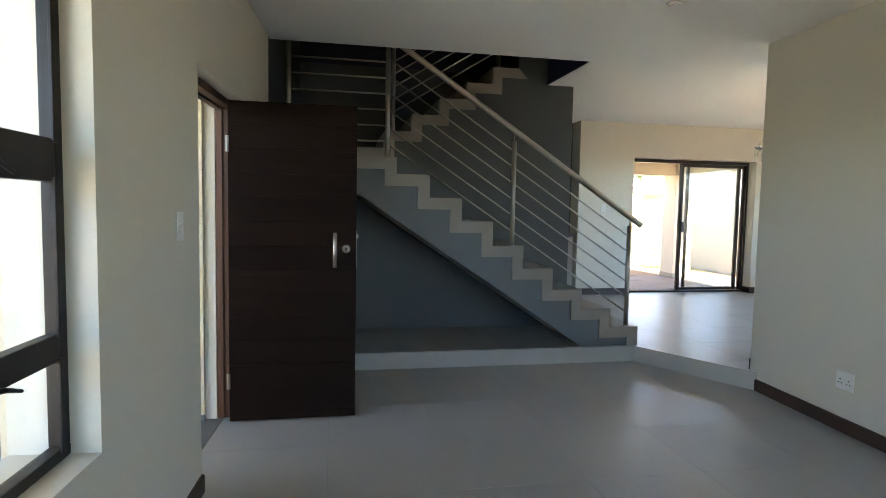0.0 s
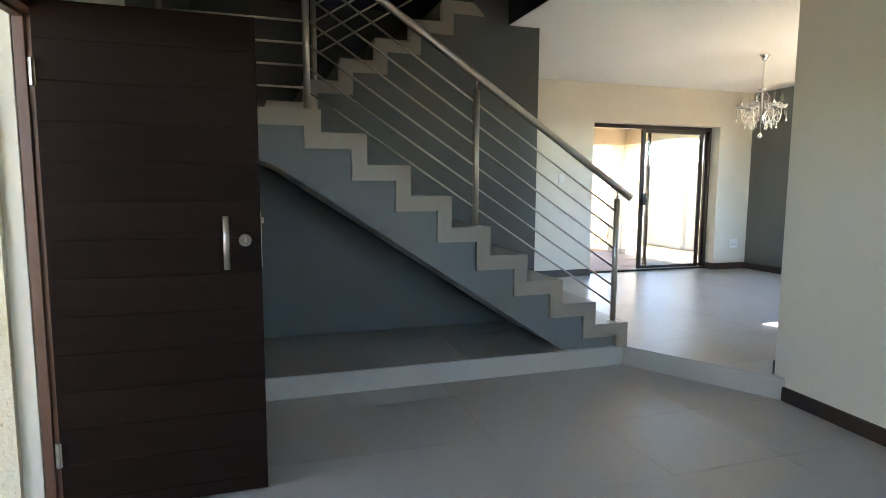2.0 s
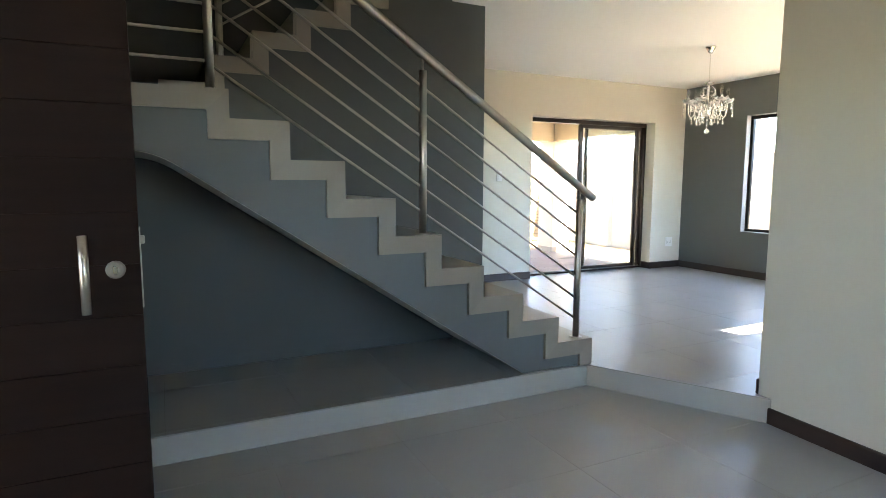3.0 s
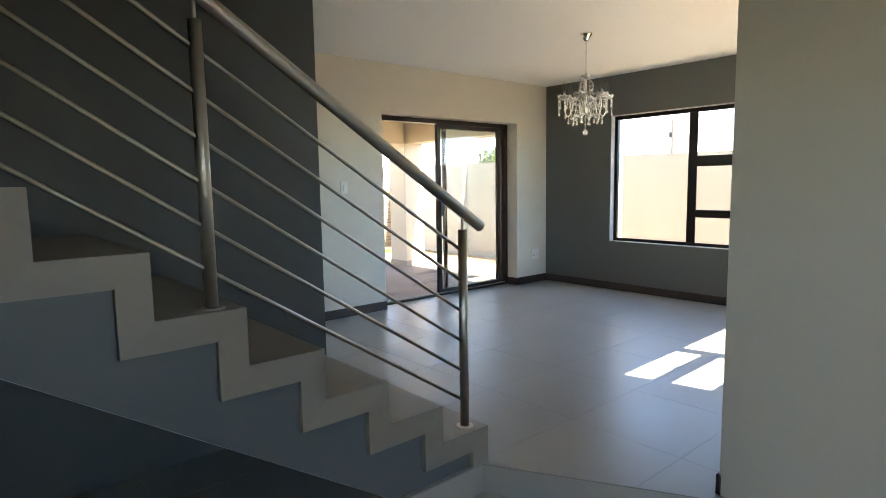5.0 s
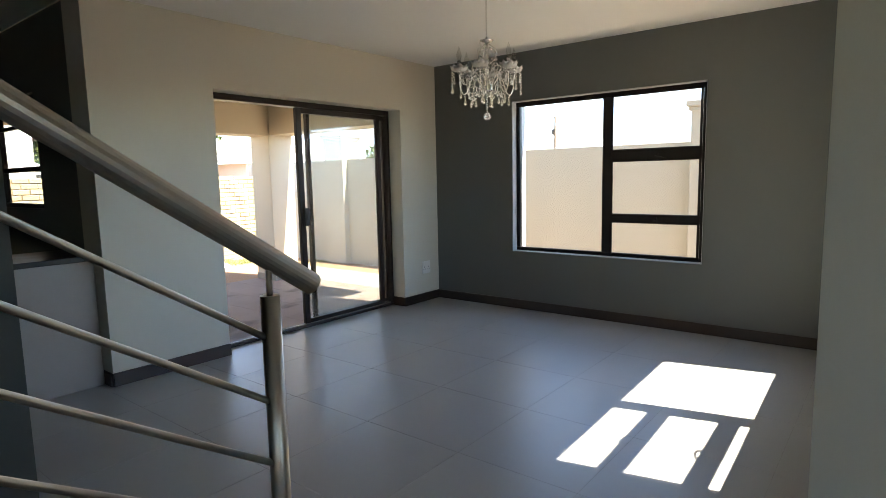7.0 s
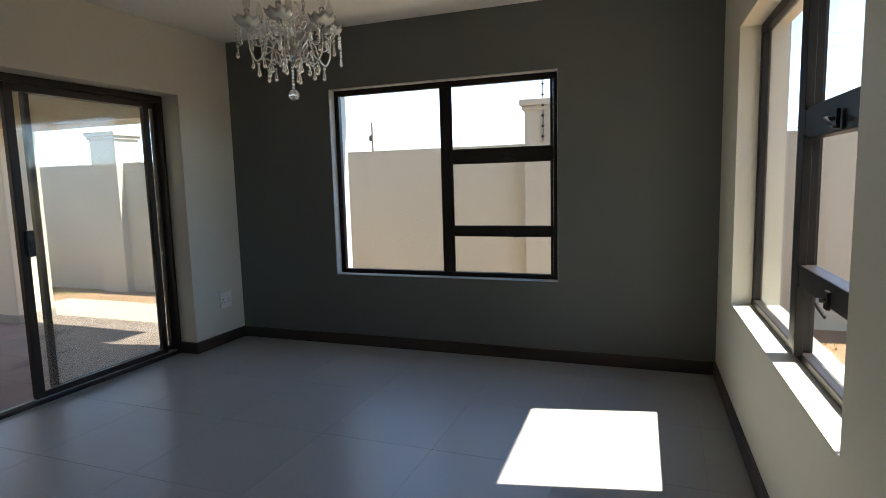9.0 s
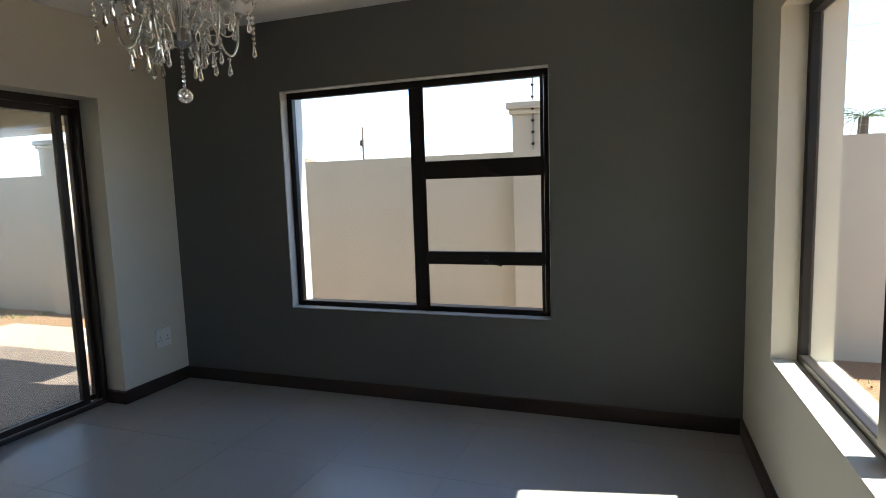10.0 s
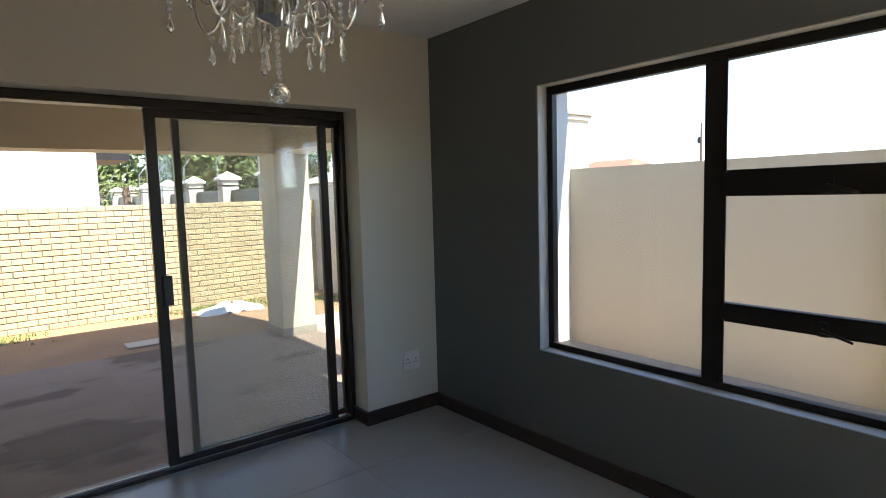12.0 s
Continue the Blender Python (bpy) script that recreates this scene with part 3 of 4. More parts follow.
def front_door():
    f = thing("door_frame", "reddish hardwood front door frame in the entrance wall", "door frame", kind="structure")
    xo, xi = -0.172, -0.078
    for a, b, c, d in ((3.985, 4.039, 3.972, 3.986), (2.986, 3.03, 3.029, 3.043)):
        j = bar("jamb", (xo, a, 0.006), (xi, b, 2.041), JAMB, f)
        bar("stop", (xo + 0.002, c, 0.006), (xo + 0.042, d, 1.997), JAMB, j, 0.003, "raised door stop")
    h = bar("head", (xo, 3.031, 1.998), (xi, 3.984, 2.041), JAMB, f)
    bar("stop", (xo + 0.002, 3.044, 1.985), (xo + 0.042, 3.971, 1.999), JAMB, h, 0.003)
    f.matrix_world = WEST
    d = thing("front_door", "dark wenge plank front door standing open on its hinges", "door", (LX - 0.03, 3.92, 0))
    a, b, y = 0.0, 0.792, -0.018          # along the leaf from the hinge
    part("core", boxm((a, y + 0.004, 0.01), (b, y + 0.040, 2.035)), WOOD, d)
    pitch, z = 0.152, 0.07 - 0.152
    while z < 2.03:
        lo, hi = max(0.01, z + 0.0006), min(2.035, z + pitch - 0.0006)
        if hi - lo > 0.01:
            part("board", boxm((a, y - 0.004, lo), (b, y + 0.004, hi), 0.0012), WOOD, d)
            part("board", boxm((a, y + 0.040, lo), (b, y + 0.048, hi), 0.002), WOOD, d)
        z += pitch
    hx, hy = 0.655, y - 0.055
    h = part("pull_handle", tube(bmesh.new(), [(hx, hy, 1.005), (hx, hy, 1.225)], 0.0125, 14), STEEL, d, "straight steel pull handle", True)
    for zz in (1.035, 1.195):
        part("stem", tube(bmesh.new(), [(hx, y - 0.004, zz), (hx, hy, zz)], 0.007, 10), STEEL, h)
    bm = lathe(bmesh.new(), (0, 0, 0), [(0.026, 0), (0.026, 0.006), (0.022, 0.009), (0.0, 0.009)], 24)
    bmesh.ops.rotate(bm, verts=bm.verts[:], cent=(0, 0, 0), matrix=Matrix.Rotation(radians(90), 3, "X"))
    bmesh.ops.translate(bm, verts=bm.verts[:], vec=(0.728, y - 0.004, 1.12))
    ro = part("lock_rosette", bm, DULL, d, "round steel lock rosette")
    part("cylinder", boxm((0.722, y - 0.022, 1.108), (0.734, y - 0.012, 1.132), 0.003), CHROME, ro)
    part("strike", boxm((b, y + 0.01, 1.0), (b + 0.003, y + 0.034, 1.24)), STEEL, d)
    part("latch_bolt", boxm((b + 0.002, y + 0.014, 1.19), (b + 0.014, y + 0.03, 1.215), 0.003), STEEL, d)
    for zz in (0.27, 1.77):
        hg = part("hinge", boxm((-0.016, y - 0.006, zz - 0.05), (0.006, y - 0.002, zz + 0.05)), STEEL, d, "steel butt hinge")
        part("pin", tube(bmesh.new(), [(-0.004, y - 0.01, zz - 0.05), (-0.004, y - 0.01, zz + 0.05)], 0.006, 10), STEEL, hg)


front_door()

# ---------------------------------------------------------------- staircase
RISES = (0.181, 0.172, 0.180, 0.194, 0.200, 0.211, 0.199, 0.194, 0.138)
RUN, X1 = 0.2845, 3.037
nose, z = [], UP
for k, r in enumerate(RISES):
    z += r
    nose.append((X1 - k * RUN, z))
LAND = z


def staircase():
    s = thing("staircase", "tiled concrete staircase with blue-grey painted soffit slab", "staircase", (NX, NY, UP))
    org = Vector(s.location)
    W = 0.10

    def add(name, bm, mat, label=""):
        bmesh.ops.translate(bm, verts=bm.verts[:], vec=-org)
        return part(name, bm, mat, s, label)
    out = [(LX + 0.002, 1.517), (2.503, UP + 0.001), (X1 - 0.02, UP + 0.001)]
    bend = []
    for k in range(9):
        u = k / 8
        bend.append((0.31 * (1 - u) ** 2 + 2 * 0.42 * u * (1 - u) + 0.53 * u * u, 1.517 * (1 - u) ** 2 + 2 * 1.517 * u * (1 - u) + 1.4447 * u * u))
    body = [out[0], *bend, out[1], out[2]]
    zprev = UP
    for k, (x, zz) in enumerate(nose):
        body += [(x - 0.014, zprev - (0.018 if k else -0.001)), (x - 0.014, zz - 0.018)]
        zprev = zz
    body.append((LX + 0.002, LAND - 0.018))
    add("slab", prism(bmesh.new(), body, "y", NY + 0.024, SPINE - 0.002), STRING, "blue-grey painted slab with a sloping soffit")
    under = [(LX + 0.003, 1.5168), *[(x, zz - 0.0002) for x, zz in bend], (2.492, UP + 0.008)]
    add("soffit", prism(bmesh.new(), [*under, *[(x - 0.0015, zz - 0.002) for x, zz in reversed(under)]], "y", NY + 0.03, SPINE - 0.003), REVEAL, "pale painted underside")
    zprev = UP + 0.001
    for k, (x, zz) in enumerate(nose):
        last = k == len(nose) - 1
        xn = LX + 0.003 if last else nose[k + 1][0]
        low = (x - W, zprev - (W if k else 0))
        add("fascia_tile", prism(bmesh.new(), [(x, zz), (x - W, zz - W), low, (x, zprev)], "y", NY, NY + 0.0236), STAIRT)
        inner = (xn, zz - W) if last else (xn - W, zz - W)
        add("fascia_tile", prism(bmesh.new(), [(x, zz), (xn, zz), inner, (x - W, zz - W)], "y", NY + 0.0002, NY + 0.0238), STAIRT)
        add("tread", boxm((xn + 0.001, NY + 0.024, zz - 0.0175), (x - 0.0005, SPINE - 0.003, zz), 0.0015), STAIRT)
        add("riser", boxm((x - 0.0135, NY + 0.024, zprev), (x - 0.001, SPINE - 0.003, zz - 0.018)), STAIRT)
        if x > 2.6:
            add("end_tile", prism(bmesh.new(), [(x - 0.001, zz - 0.018), (max(xn, 2.755), zz - 0.018), (max(xn, 2.755), UP + 0.001), (x - 0.001, UP + 0.001)], "y", SPINE - 0.0015, SPINE + 0.008), STAIRT)
        zprev = zz
    # landing behind and the upper flight
    add("landing", boxm((LX + 0.002, SPINE + 0.0, LAND - 0.018), (X2, 7.03, LAND)), STAIRT, "tiled stair landing")
    for k in range(6):
        x, zz = X2 + k * RUN2, Z2 + k * RISE2
        zp = LAND if k == 0 else zz - RISE2
        add("tread", boxm((x, SPINE + 0.003, zz - 0.029), (x + RUN2 + 0.012, 7.03, zz), 0.0015), STAIRT)
        add("riser", boxm((x - 0.012, SPINE + 0.003, zp), (x, 7.03, zz - 0.03)), STAIRT)
        add("fascia_tile", prism(bmesh.new(), [(x, zz), (x + W, zz - W), (x + W, zp - W), (x, zp)], "y", SPINE - 0.014, SPINE - 0.001), STAIRT)
        add("fascia_tile", prism(bmesh.new(), [(x, zz), (x + RUN2, zz), (x + RUN2 + W, zz - W), (x + W, zz - W)], "y", SPINE - 0.0142, SPINE - 0.0012), STAIRT)
    return s


staircase()


def balustrade():
    y = NY + 0.07
    g = thing("balustrade", "brushed steel stair railing with round handrail and six rails", "railing", (2.95, y, UP))
    org = Vector(g.location)
    slope = 0.655

    def add(name, bm, label="", smooth=True, parent=g):
        bmesh.ops.translate(bm, verts=bm.verts[:], vec=-org)
        return part(name, bm, STEEL, parent, label, smooth)

    def post(x, z0, z1, stem):
        p = add("post", tube(bmesh.new(), [(x, y, z0), (x, y, z1)], 0.0215, 16), smooth=False)
        for q in p.data.polygons:
            q.use_smooth = len(q.vertices) == 4
        add("flange", lathe(bmesh.new(), (x, y, z0 - 0.002), [(0.042, 0), (0.042, 0.004), (0.036, 0.007), (0.023, 0.008)], 20), parent=p)
        if stem:
            add("stem", tube(bmesh.new(), [(x, y, z1 - 0.01), (x, y, z1 + stem)], 0.007, 8), parent=p)
    rail_z = lambda x: 1.344 + slope * (2.95 - x)
    post(2.95, nose[0][1], 1.262, 0.075)
    post(1.81, nose[4][1], 2.0, 0.08)
    post(0.685, LAND, 2.76, 0.06)
    post(-0.13, LAND, 2.76, 0.06)
    ends = [(3.065, y, rail_z(3.065)), (0.685, y, rail_z(0.685))]
    add("handrail", tube(bmesh.new(), ends, 0.0255, 20), "thick round steel handrail", False)
    add("handrail", tube(bmesh.new(), [(0.685, y, 2.845), (LX + 0.02, y, 2.845)], 0.0255, 20), smooth=False)
    for k in range(6):
        z0 = 0.455 + 0.142 * k
        add("rail", tube(bmesh.new(), [(2.945, y, z0), (0.685, y, z0 + slope * 2.26)], 0.0075, 10))
        add("rail", tube(bmesh.new(), [(0.685, y, 1.951 + 0.132 * k), (-0.13, y, 1.951 + 0.132 * k)], 0.0075, 10))
    # the upper flight's railing
    u = thing("upper_balustrade", "brushed steel railing of the upper stair flight", "railing", (0.83, SPINE + 0.06, LAND))
    org = Vector(u.location)
    y2 = SPINE + 0.06
    p = part("post", tube(bmesh.new(), [(0, 0, Z2 + RISE2 - LAND), (0, 0, 3.1 - LAND)], 0.0215, 14), STEEL, u)
    part("post", tube(bmesh.new(), [(1.1, 0, 2.859 - LAND), (1.1, 0, 3.75 - LAND)], 0.0215, 14), STEEL, u)
    for k in range(6):
        z0 = 2.36 + 0.125 * k - LAND
        part("rail", tube(bmesh.new(), [(0, 0, z0), (1.6, 0, z0 + 1.6 * 0.626)], 0.0075, 10), STEEL, u)
    part("handrail", tube(bmesh.new(), [(-0.15, 0, 3.16 - LAND - 0.094), (1.6, 0, 3.16 - LAND + 1.0)], 0.0255, 16), STEEL, u)


balustrade()

# ---------------------------------------------------------------- kitchen counter seen past the wall's end


def counter():
    c = thing("kitchen_counter", "pale fronted kitchen counter with a dark top", "counter", (3.3, 8.35, UP))
    part("front", boxm((-0.9, -0.12, 0), (0.475, 0.0, 0.86)), PANEL, c, "pale panel")
    part("top", boxm((-0.95, -0.16, 0.86), (0.478, 0.45, 0.895), 0.004), DARKP, c, "dark polished worktop")
    part("side", boxm((-0.9, 0.0, 0), (0.475, 0.42, 0.858)), PANEL, c)


counter()

# ---------------------------------------------------------------- sockets, switches, downlight


def plate(name, m, w, h, label, kind):
    """A wall plate; local x along the wall, z up, y out of the wall towards the room is -y."""
    p = thing(name, label, "socket" if kind == "socket" else "switch")
    pl = part("plate", boxm((-w / 2, -0.009, -h / 2), (w / 2, 0.0, h / 2), 0.003), PLASTIC, p)
    if kind == "socket":
        for cx in (-w / 4, w / 4):
            for dx, dz, r in ((0, 0.018, 0.0055), (-0.012, -0.006, 0.0045), (0.012, -0.006, 0.0045)):
                bm = lathe(bmesh.new(), (0, 0, 0), [(r, 0), (r, 0.0015), (0.0, 0.0015)], 12)
                bmesh.ops.rotate(bm, verts=bm.verts[:], cent=(0, 0, 0), matrix=Matrix.Rotation(radians(90), 3, "X"))
                bmesh.ops.translate(bm, verts=bm.verts[:], vec=(cx + dx, -0.0085, dz - 0.012))
                part("pin_hole", bm, DARKP, pl)
            part("rocker", boxm((cx - 0.008, -0.012, 0.035), (cx + 0.008, -0.008, 0.05), 0.001), PLASTIC, pl)
    else:
        for dz in (-0.022, 0.0, 0.022):
            part("rocker", boxm((-0.011, -0.013, dz - 0.008), (0.011, -0.008, dz + 0.008), 0.0015), PLASTIC, pl)
    p.matrix_world = m
    return p


plate("wall_socket", pose(7.085, SY, 0.522, 0, 0, 0), 0.135, 0.135, "white plastic double wall socket above the skirting", "socket")
plate("wall_socket", EAST @ pose(0, 3.2, 0.335, 0, 0, -90), 0.135, 0.115, "white plastic double wall socket low on the wall", "socket")
plate("light_switch", pose(4.184, SY, 1.445, 0, 0, 0), 0.075, 0.12, "white plastic light switch beside the sliding door", "switch")
plate("light_switch", WEST @ pose(0, 2.69, 1.30, 0, 0, 90), 0.075, 0.12, "white plastic light switch beside the front door", "switch")


def downlight(x, y):
    d = thing("downlight", "round chrome recessed ceiling spotlight, unlit", "ceiling light", (x, y, CL))
    part("ring", lathe(bmesh.new(), (0, 0, -0.008), [(0.030, 0.002), (0.034, 0.0), (0.044, 0.003), (0.046, 0.0079)], 24), CHROME, d)
    part("lamp", lathe(bmesh.new(), (0, 0, -0.0065), [(0.0, 0.0), (0.027, 0.0012), (0.029, 0.004)], 20), BULB, d, "clear halogen lamp")


downlight(2.335, 3.51)

# ---------------------------------------------------------------- chandelier


def bead(bm, c, r):
    lathe(bm, c, [(0.0008, -r), (r * 0.7, -r * 0.6), (r, 0), (r * 0.7, r * 0.6), (0.0008, r)], 8)


def drop(bm, c, h=0.045, r=0.0085):
    """A pear-shaped cut drop hanging from its top."""
    x, y, z = c
    lathe(bm, (x, y, z - h), [(0.0006, 0), (r * 0.85, h * 0.18), (r, h * 0.30), (r * 0.45, h * 0.78), (r * 0.25, h)], 6)


def hang(parent, beads_bm, c, beads, h=0.045):
    """One cut drop under a few beads; the beads go to the arm's joined beads."""
    x, y, z = c
    for _ in range(beads):
        bead(beads_bm, (x, y, z - 0.0075), 0.0072)
        z -= 0.0165
    bm = bmesh.new()
    drop(bm, (x, y, z), h)
    return part("crystal_drop", bm, CRYST, parent)


def chandelier(x, y):
    c = thing("chandelier", "chrome and crystal chandelier with candle bulbs hanging from the ceiling", "chandelier", (x, y, CL))
    part("ceiling_cup", lathe(bmesh.new(), (0, 0, -0.062), [(0.012, 0), (0.02, 0.004), (0.034, 0.03), (0.048, 0.05), (0.05, 0.0615)], 24), CHROME, c, "chrome ceiling cup", True)
    for k in range(17):
        z = -0.072 - k * 0.0165
        ring = [(0.006 * math.cos(a), 0.0, z + 0.011 * math.sin(a)) for a in [2 * math.pi * i / 10 for i in range(11)]]
        bm = tube(bmesh.new(), ring, 0.0014, 5)
        if k % 2:
            bmesh.ops.rotate(bm, verts=bm.verts[:], cent=(0, 0, z), matrix=Matrix.Rotation(radians(90), 3, "Z"))
        part("chain_link", bm, CHROME, c)
    part("top_dish", lathe(bmesh.new(), (0, 0, -0.365), [(0.008, 0), (0.02, 0.004), (0.043, 0.014), (0.044, 0.017), (0.012, 0.02), (0.007, 0.035)], 20), CHROME, c, "", True)
    part("column", lathe(bmesh.new(), (0, 0, -0.70), [(0.004, 0.06), (0.014, 0.075), (0.01, 0.10), (0.017, 0.16), (0.011, 0.2), (0.011, 0.30), (0.006, 0.345)], 18), CHROME, c, "", True)
    part("lower_cup", lathe(bmesh.new(), (0, 0, -0.665), [(0.004, -0.014), (0.012, -0.008), (0.03, -0.001), (0.042, 0.006), (0.044, 0.045), (0.040, 0.05), (0.0, 0.052)], 24), CHROME, c, "chrome lower cup", False)
    R = 0.182
    for i in range(6):
        a = 2 * math.pi * (i + 0.35) / 6
        ca, sa = math.cos(a), math.sin(a)
        at = lambda r, z: (r * ca, r * sa, z)
        path = []
        pts = [(0.036, -0.64), (0.058, -0.60), (0.085, -0.565), (0.108, -0.60), (0.13, -0.675), (0.157, -0.69), (0.178, -0.645), (R, -0.55)]
        for p, q in zip(pts, pts[1:]):
            for s in range(4):
                t = s / 4
                path.append(at(p[0] + (q[0] - p[0]) * t, p[1] + (q[1] - p[1]) * t))
        path.append(at(*pts[-1]))
        for _ in range(2):
            path = [path[0]] + [tuple((u + 2 * v + w) / 4 for u, v, w in zip(path[j - 1], path[j], path[j + 1])) for j in range(1, len(path) - 1)] + [path[-1]]
        beads_bm = bmesh.new()
        arm = part("arm", tube(bmesh.new(), path, 0.0042, 8), CHROME, c, "curved chrome arm", True)
        for cr, cz, rad, turn, st in ((0.098, -0.655, 0.034, 1.55, 0.6), (0.145, -0.60, 0.026, 1.5, 3.6), (0.07, -0.52, 0.03, 1.5, 4.4)):
            curl = [at(cr + (rad * (1 - 0.35 * k / 18)) * math.cos(st + turn * math.pi * k / 18), cz + (rad * (1 - 0.35 * k / 18)) * math.sin(st + turn * math.pi * k / 18)) for k in range(19)]
            part("scroll", tube(bmesh.new(), curl, 0.0026, 6), CHROME, arm, "", True)
        # dish, scalloped like a flower
        bm = bmesh.new()
        rings = []
        for r, z in ((0.012, 0.0), (0.034, 0.002), (0.051, 0.016), (0.057, 0.034), (0.050, 0.022), (0.034, 0.008), (0.012, 0.006)):
            ring = []
            for k in range(24):
                b = 2 * math.pi * k / 24
                rr = r * (1 + (0.10 * math.cos(8 * b) if r > 0.028 else 0))
                ring.append(bm.verts.new((R * ca + rr * math.cos(b), R * sa + rr * math.sin(b), -0.545 + z + (0.008 * math.cos(8 * b) if r > 0.04 else 0))))
            rings.append(ring)
        for r0, r1 in zip(rings, rings[1:]):
            for k in range(24):
                bm.faces.new((r0[k], r0[(k + 1) % 24], r1[(k + 1) % 24], r1[k]))
        part("bobeche", bm, PRESSED, arm, "scalloped crystal drip dish", True)
        part("candle_sleeve", tube(bmesh.new(), [at(R, -0.556), at(R, -0.478)], 0.0125, 14), CRYST, arm, "clear candle sleeve", True)
        part("bulb", lathe(bmesh.new(), at(R, -0.478), [(0.008, 0), (0.011, 0.008), (0.0165, 0.026), (0.0155, 0.042), (0.008, 0.066), (0.0015, 0.088)], 14), BULB, arm, "clear candle bulb", True)
        for b in (0.2, 1.45, 2.7, 3.95, 5.2):
            hang(arm, beads_bm, (R * ca + 0.05 * math.cos(a + b), R * sa + 0.05 * math.sin(a + b), -0.545), 2 if b > 1 else 6, 0.042)
        hang(arm, beads_bm, at(0.145, -0.69), 1, 0.05)
        hang(arm, beads_bm, at(0.10, -0.69), 1, 0.05)
        hang(arm, beads_bm, at(0.12, -0.635), 2, 0.05)
        hang(arm, beads_bm, at(0.07, -0.63), 1, 0.05)
        for k in range(14):
            t = k / 13
            r = 0.03 + (R - 0.07) * t
            bead(beads_bm, at(r, -0.40 - 0.15 * t - 0.10 * math.sin(math.pi * t)), 0.0062)
        b2 = a + math.pi / 6
        if i % 2:
            tagged(part("crystal_beading", beads_bm, CRYST, arm, "strings of small crystal beads"), kind="stuff")
            continue
        part("upper_scroll", tube(bmesh.new(), [((0.012 + 0.055 * math.sin(math.pi * k / 14)) * math.cos(b2), (0.012 + 0.055 * math.sin(math.pi * k / 14)) * math.sin(b2), -0.50 + 0.13 * k / 14) for k in range(15)], 0.0028, 6), CHROME, c, "", True)
        hang(c, beads_bm, (0.06 * math.cos(b2), 0.06 * math.sin(b2), -0.42), 1, 0.045)
        tagged(part("crystal_beading", beads_bm, CRYST, arm, "strings of small crystal beads"), kind="stuff")
    bm = bmesh.new()
    for k in range(11):
        bead(bm, (0, 0, -0.679 - 0.0075 - k * 0.0148), 0.0066)
    part("bead_string", bm, CRYST, c, "string of crystal beads")
    bm = bmesh.new()
    bmesh.ops.create_icosphere(bm, subdivisions=2, radius=0.0245)
    bmesh.ops.translate(bm, verts=bm.verts[:], vec=(0, 0, -0.8225 - 0.047))
    bmesh.ops.translate(bm, verts=bm.verts[:], vec=(0, 0, 0.0475))
    part("crystal_ball", bm, CRYST, c, "faceted crystal ball")


chandelier(5.39, 6.14)

# ---------------------------------------------------------------- porch and garden
tagged(part("ground", boxm((-300, -300, OUT - 0.4), (300, 300, OUT)), SOIL), "bare sandy soil with thin grass", "ground", kind="structure")
PZ = -0.05
porch = tagged(part("porch_floor", boxm((4.04, SY + 0.28, OUT - 0.2), (8.1, 12.15, PZ - 0.0013)), PGROUT), "brown tiled covered porch floor with damp stains", "porch", kind="structure")
tagged(part("apron", boxm((8.11, 4.0, OUT - 0.1), (8.95, 12.6, OUT + 0.025)), CONC), "pale concrete apron along the house", "pavement", kind="structure")
bm = boxm((4.04, SY + 0.281, CL - 0.06), (8.06, 12.13, CL + 0.25))
tagged(part("ceiling_porch", bm, CREAM), "cream plastered porch ceiling", "ceiling", kind="structure")
tagged(part("beam_front", boxm((4.04, 11.66, 2.2), (7.62, 12.12, CL - 0.062)), CREAM), "cream plastered porch beam", "beam", kind="structure")
tagged(part("beam_side", boxm((7.63, SY + 0.29, 2.2), (8.05, 11.64, CL - 0.062)), CREAM), "cream plastered porch side beam", "beam", kind="structure")
col = thing("porch_column", "square cream plastered porch column with a tiled foot", "column", (7.84, 11.89, PZ))
part("shaft", boxm((-0.22, -0.24, 0), (0.22, 0.24, CL - 0.062 - PZ), 0.012), CREAM, col)
part("foot_tile", boxm((-0.228, -0.248, 0), (0.228, 0.248, 0.10), 0.003), STAIRT, col, "tiled foot strip")

# entrance recess outside the front door
wall("wall_entrance", "x", -3.2, LX - 0.192, 3.95, 4.3, -0.2, 2.9, ROUGHC, "cream textured plaster wall of the entrance recess")
wall("wall_entrance_pier", "x", -1.08, LX - 0.30, 2.66, 2.86, -0.2, 2.72, ROUGHC, "cream textured plaster pier beside the entrance")
lining = part("trim_door_lining", boxm((-0.247, 3.968, -0.03), (-0.173, 4.039, 2.04), 0.004), PAINT)
lining.matrix_world = WEST
tagged(lining, "smooth white plaster edge beside the front door frame", "trim", kind="structure")
tagged(part("trim_entrance_slate", boxm((-3.2, 3.937, -0.029), (LX - 0.185, 3.949, 0.045), 0.002), SLATET), "dark slate skirting of the entrance wall", "skirting board", kind="structure")
paving = tagged(part("entrance_floor", boxm((-5.0, -3.0, -0.2), (LX - 0.665, 3.949, -0.0313)), GROUT), "slate tiled entrance paving", "pavement", kind="structure")
tagged(part("roof_entrance", boxm((-3.4, -1.2, 2.74), (LX - 0.31, 4.3, 2.98)), CREAM), "flat plastered roof over the entrance", "roof", kind="structure")
tagged(part("entrance_post", boxm((-3.35, -1.15, -0.033), (-3.05, -0.85, 2.738), 0.01), ROUGHC), "cream textured post carrying the entrance roof", "column", kind="structure")
wall("wall_street", "y", -12.0, 14.0, -5.2, -5.0, -0.2, 2.0, ROUGHC, "cream textured street wall")

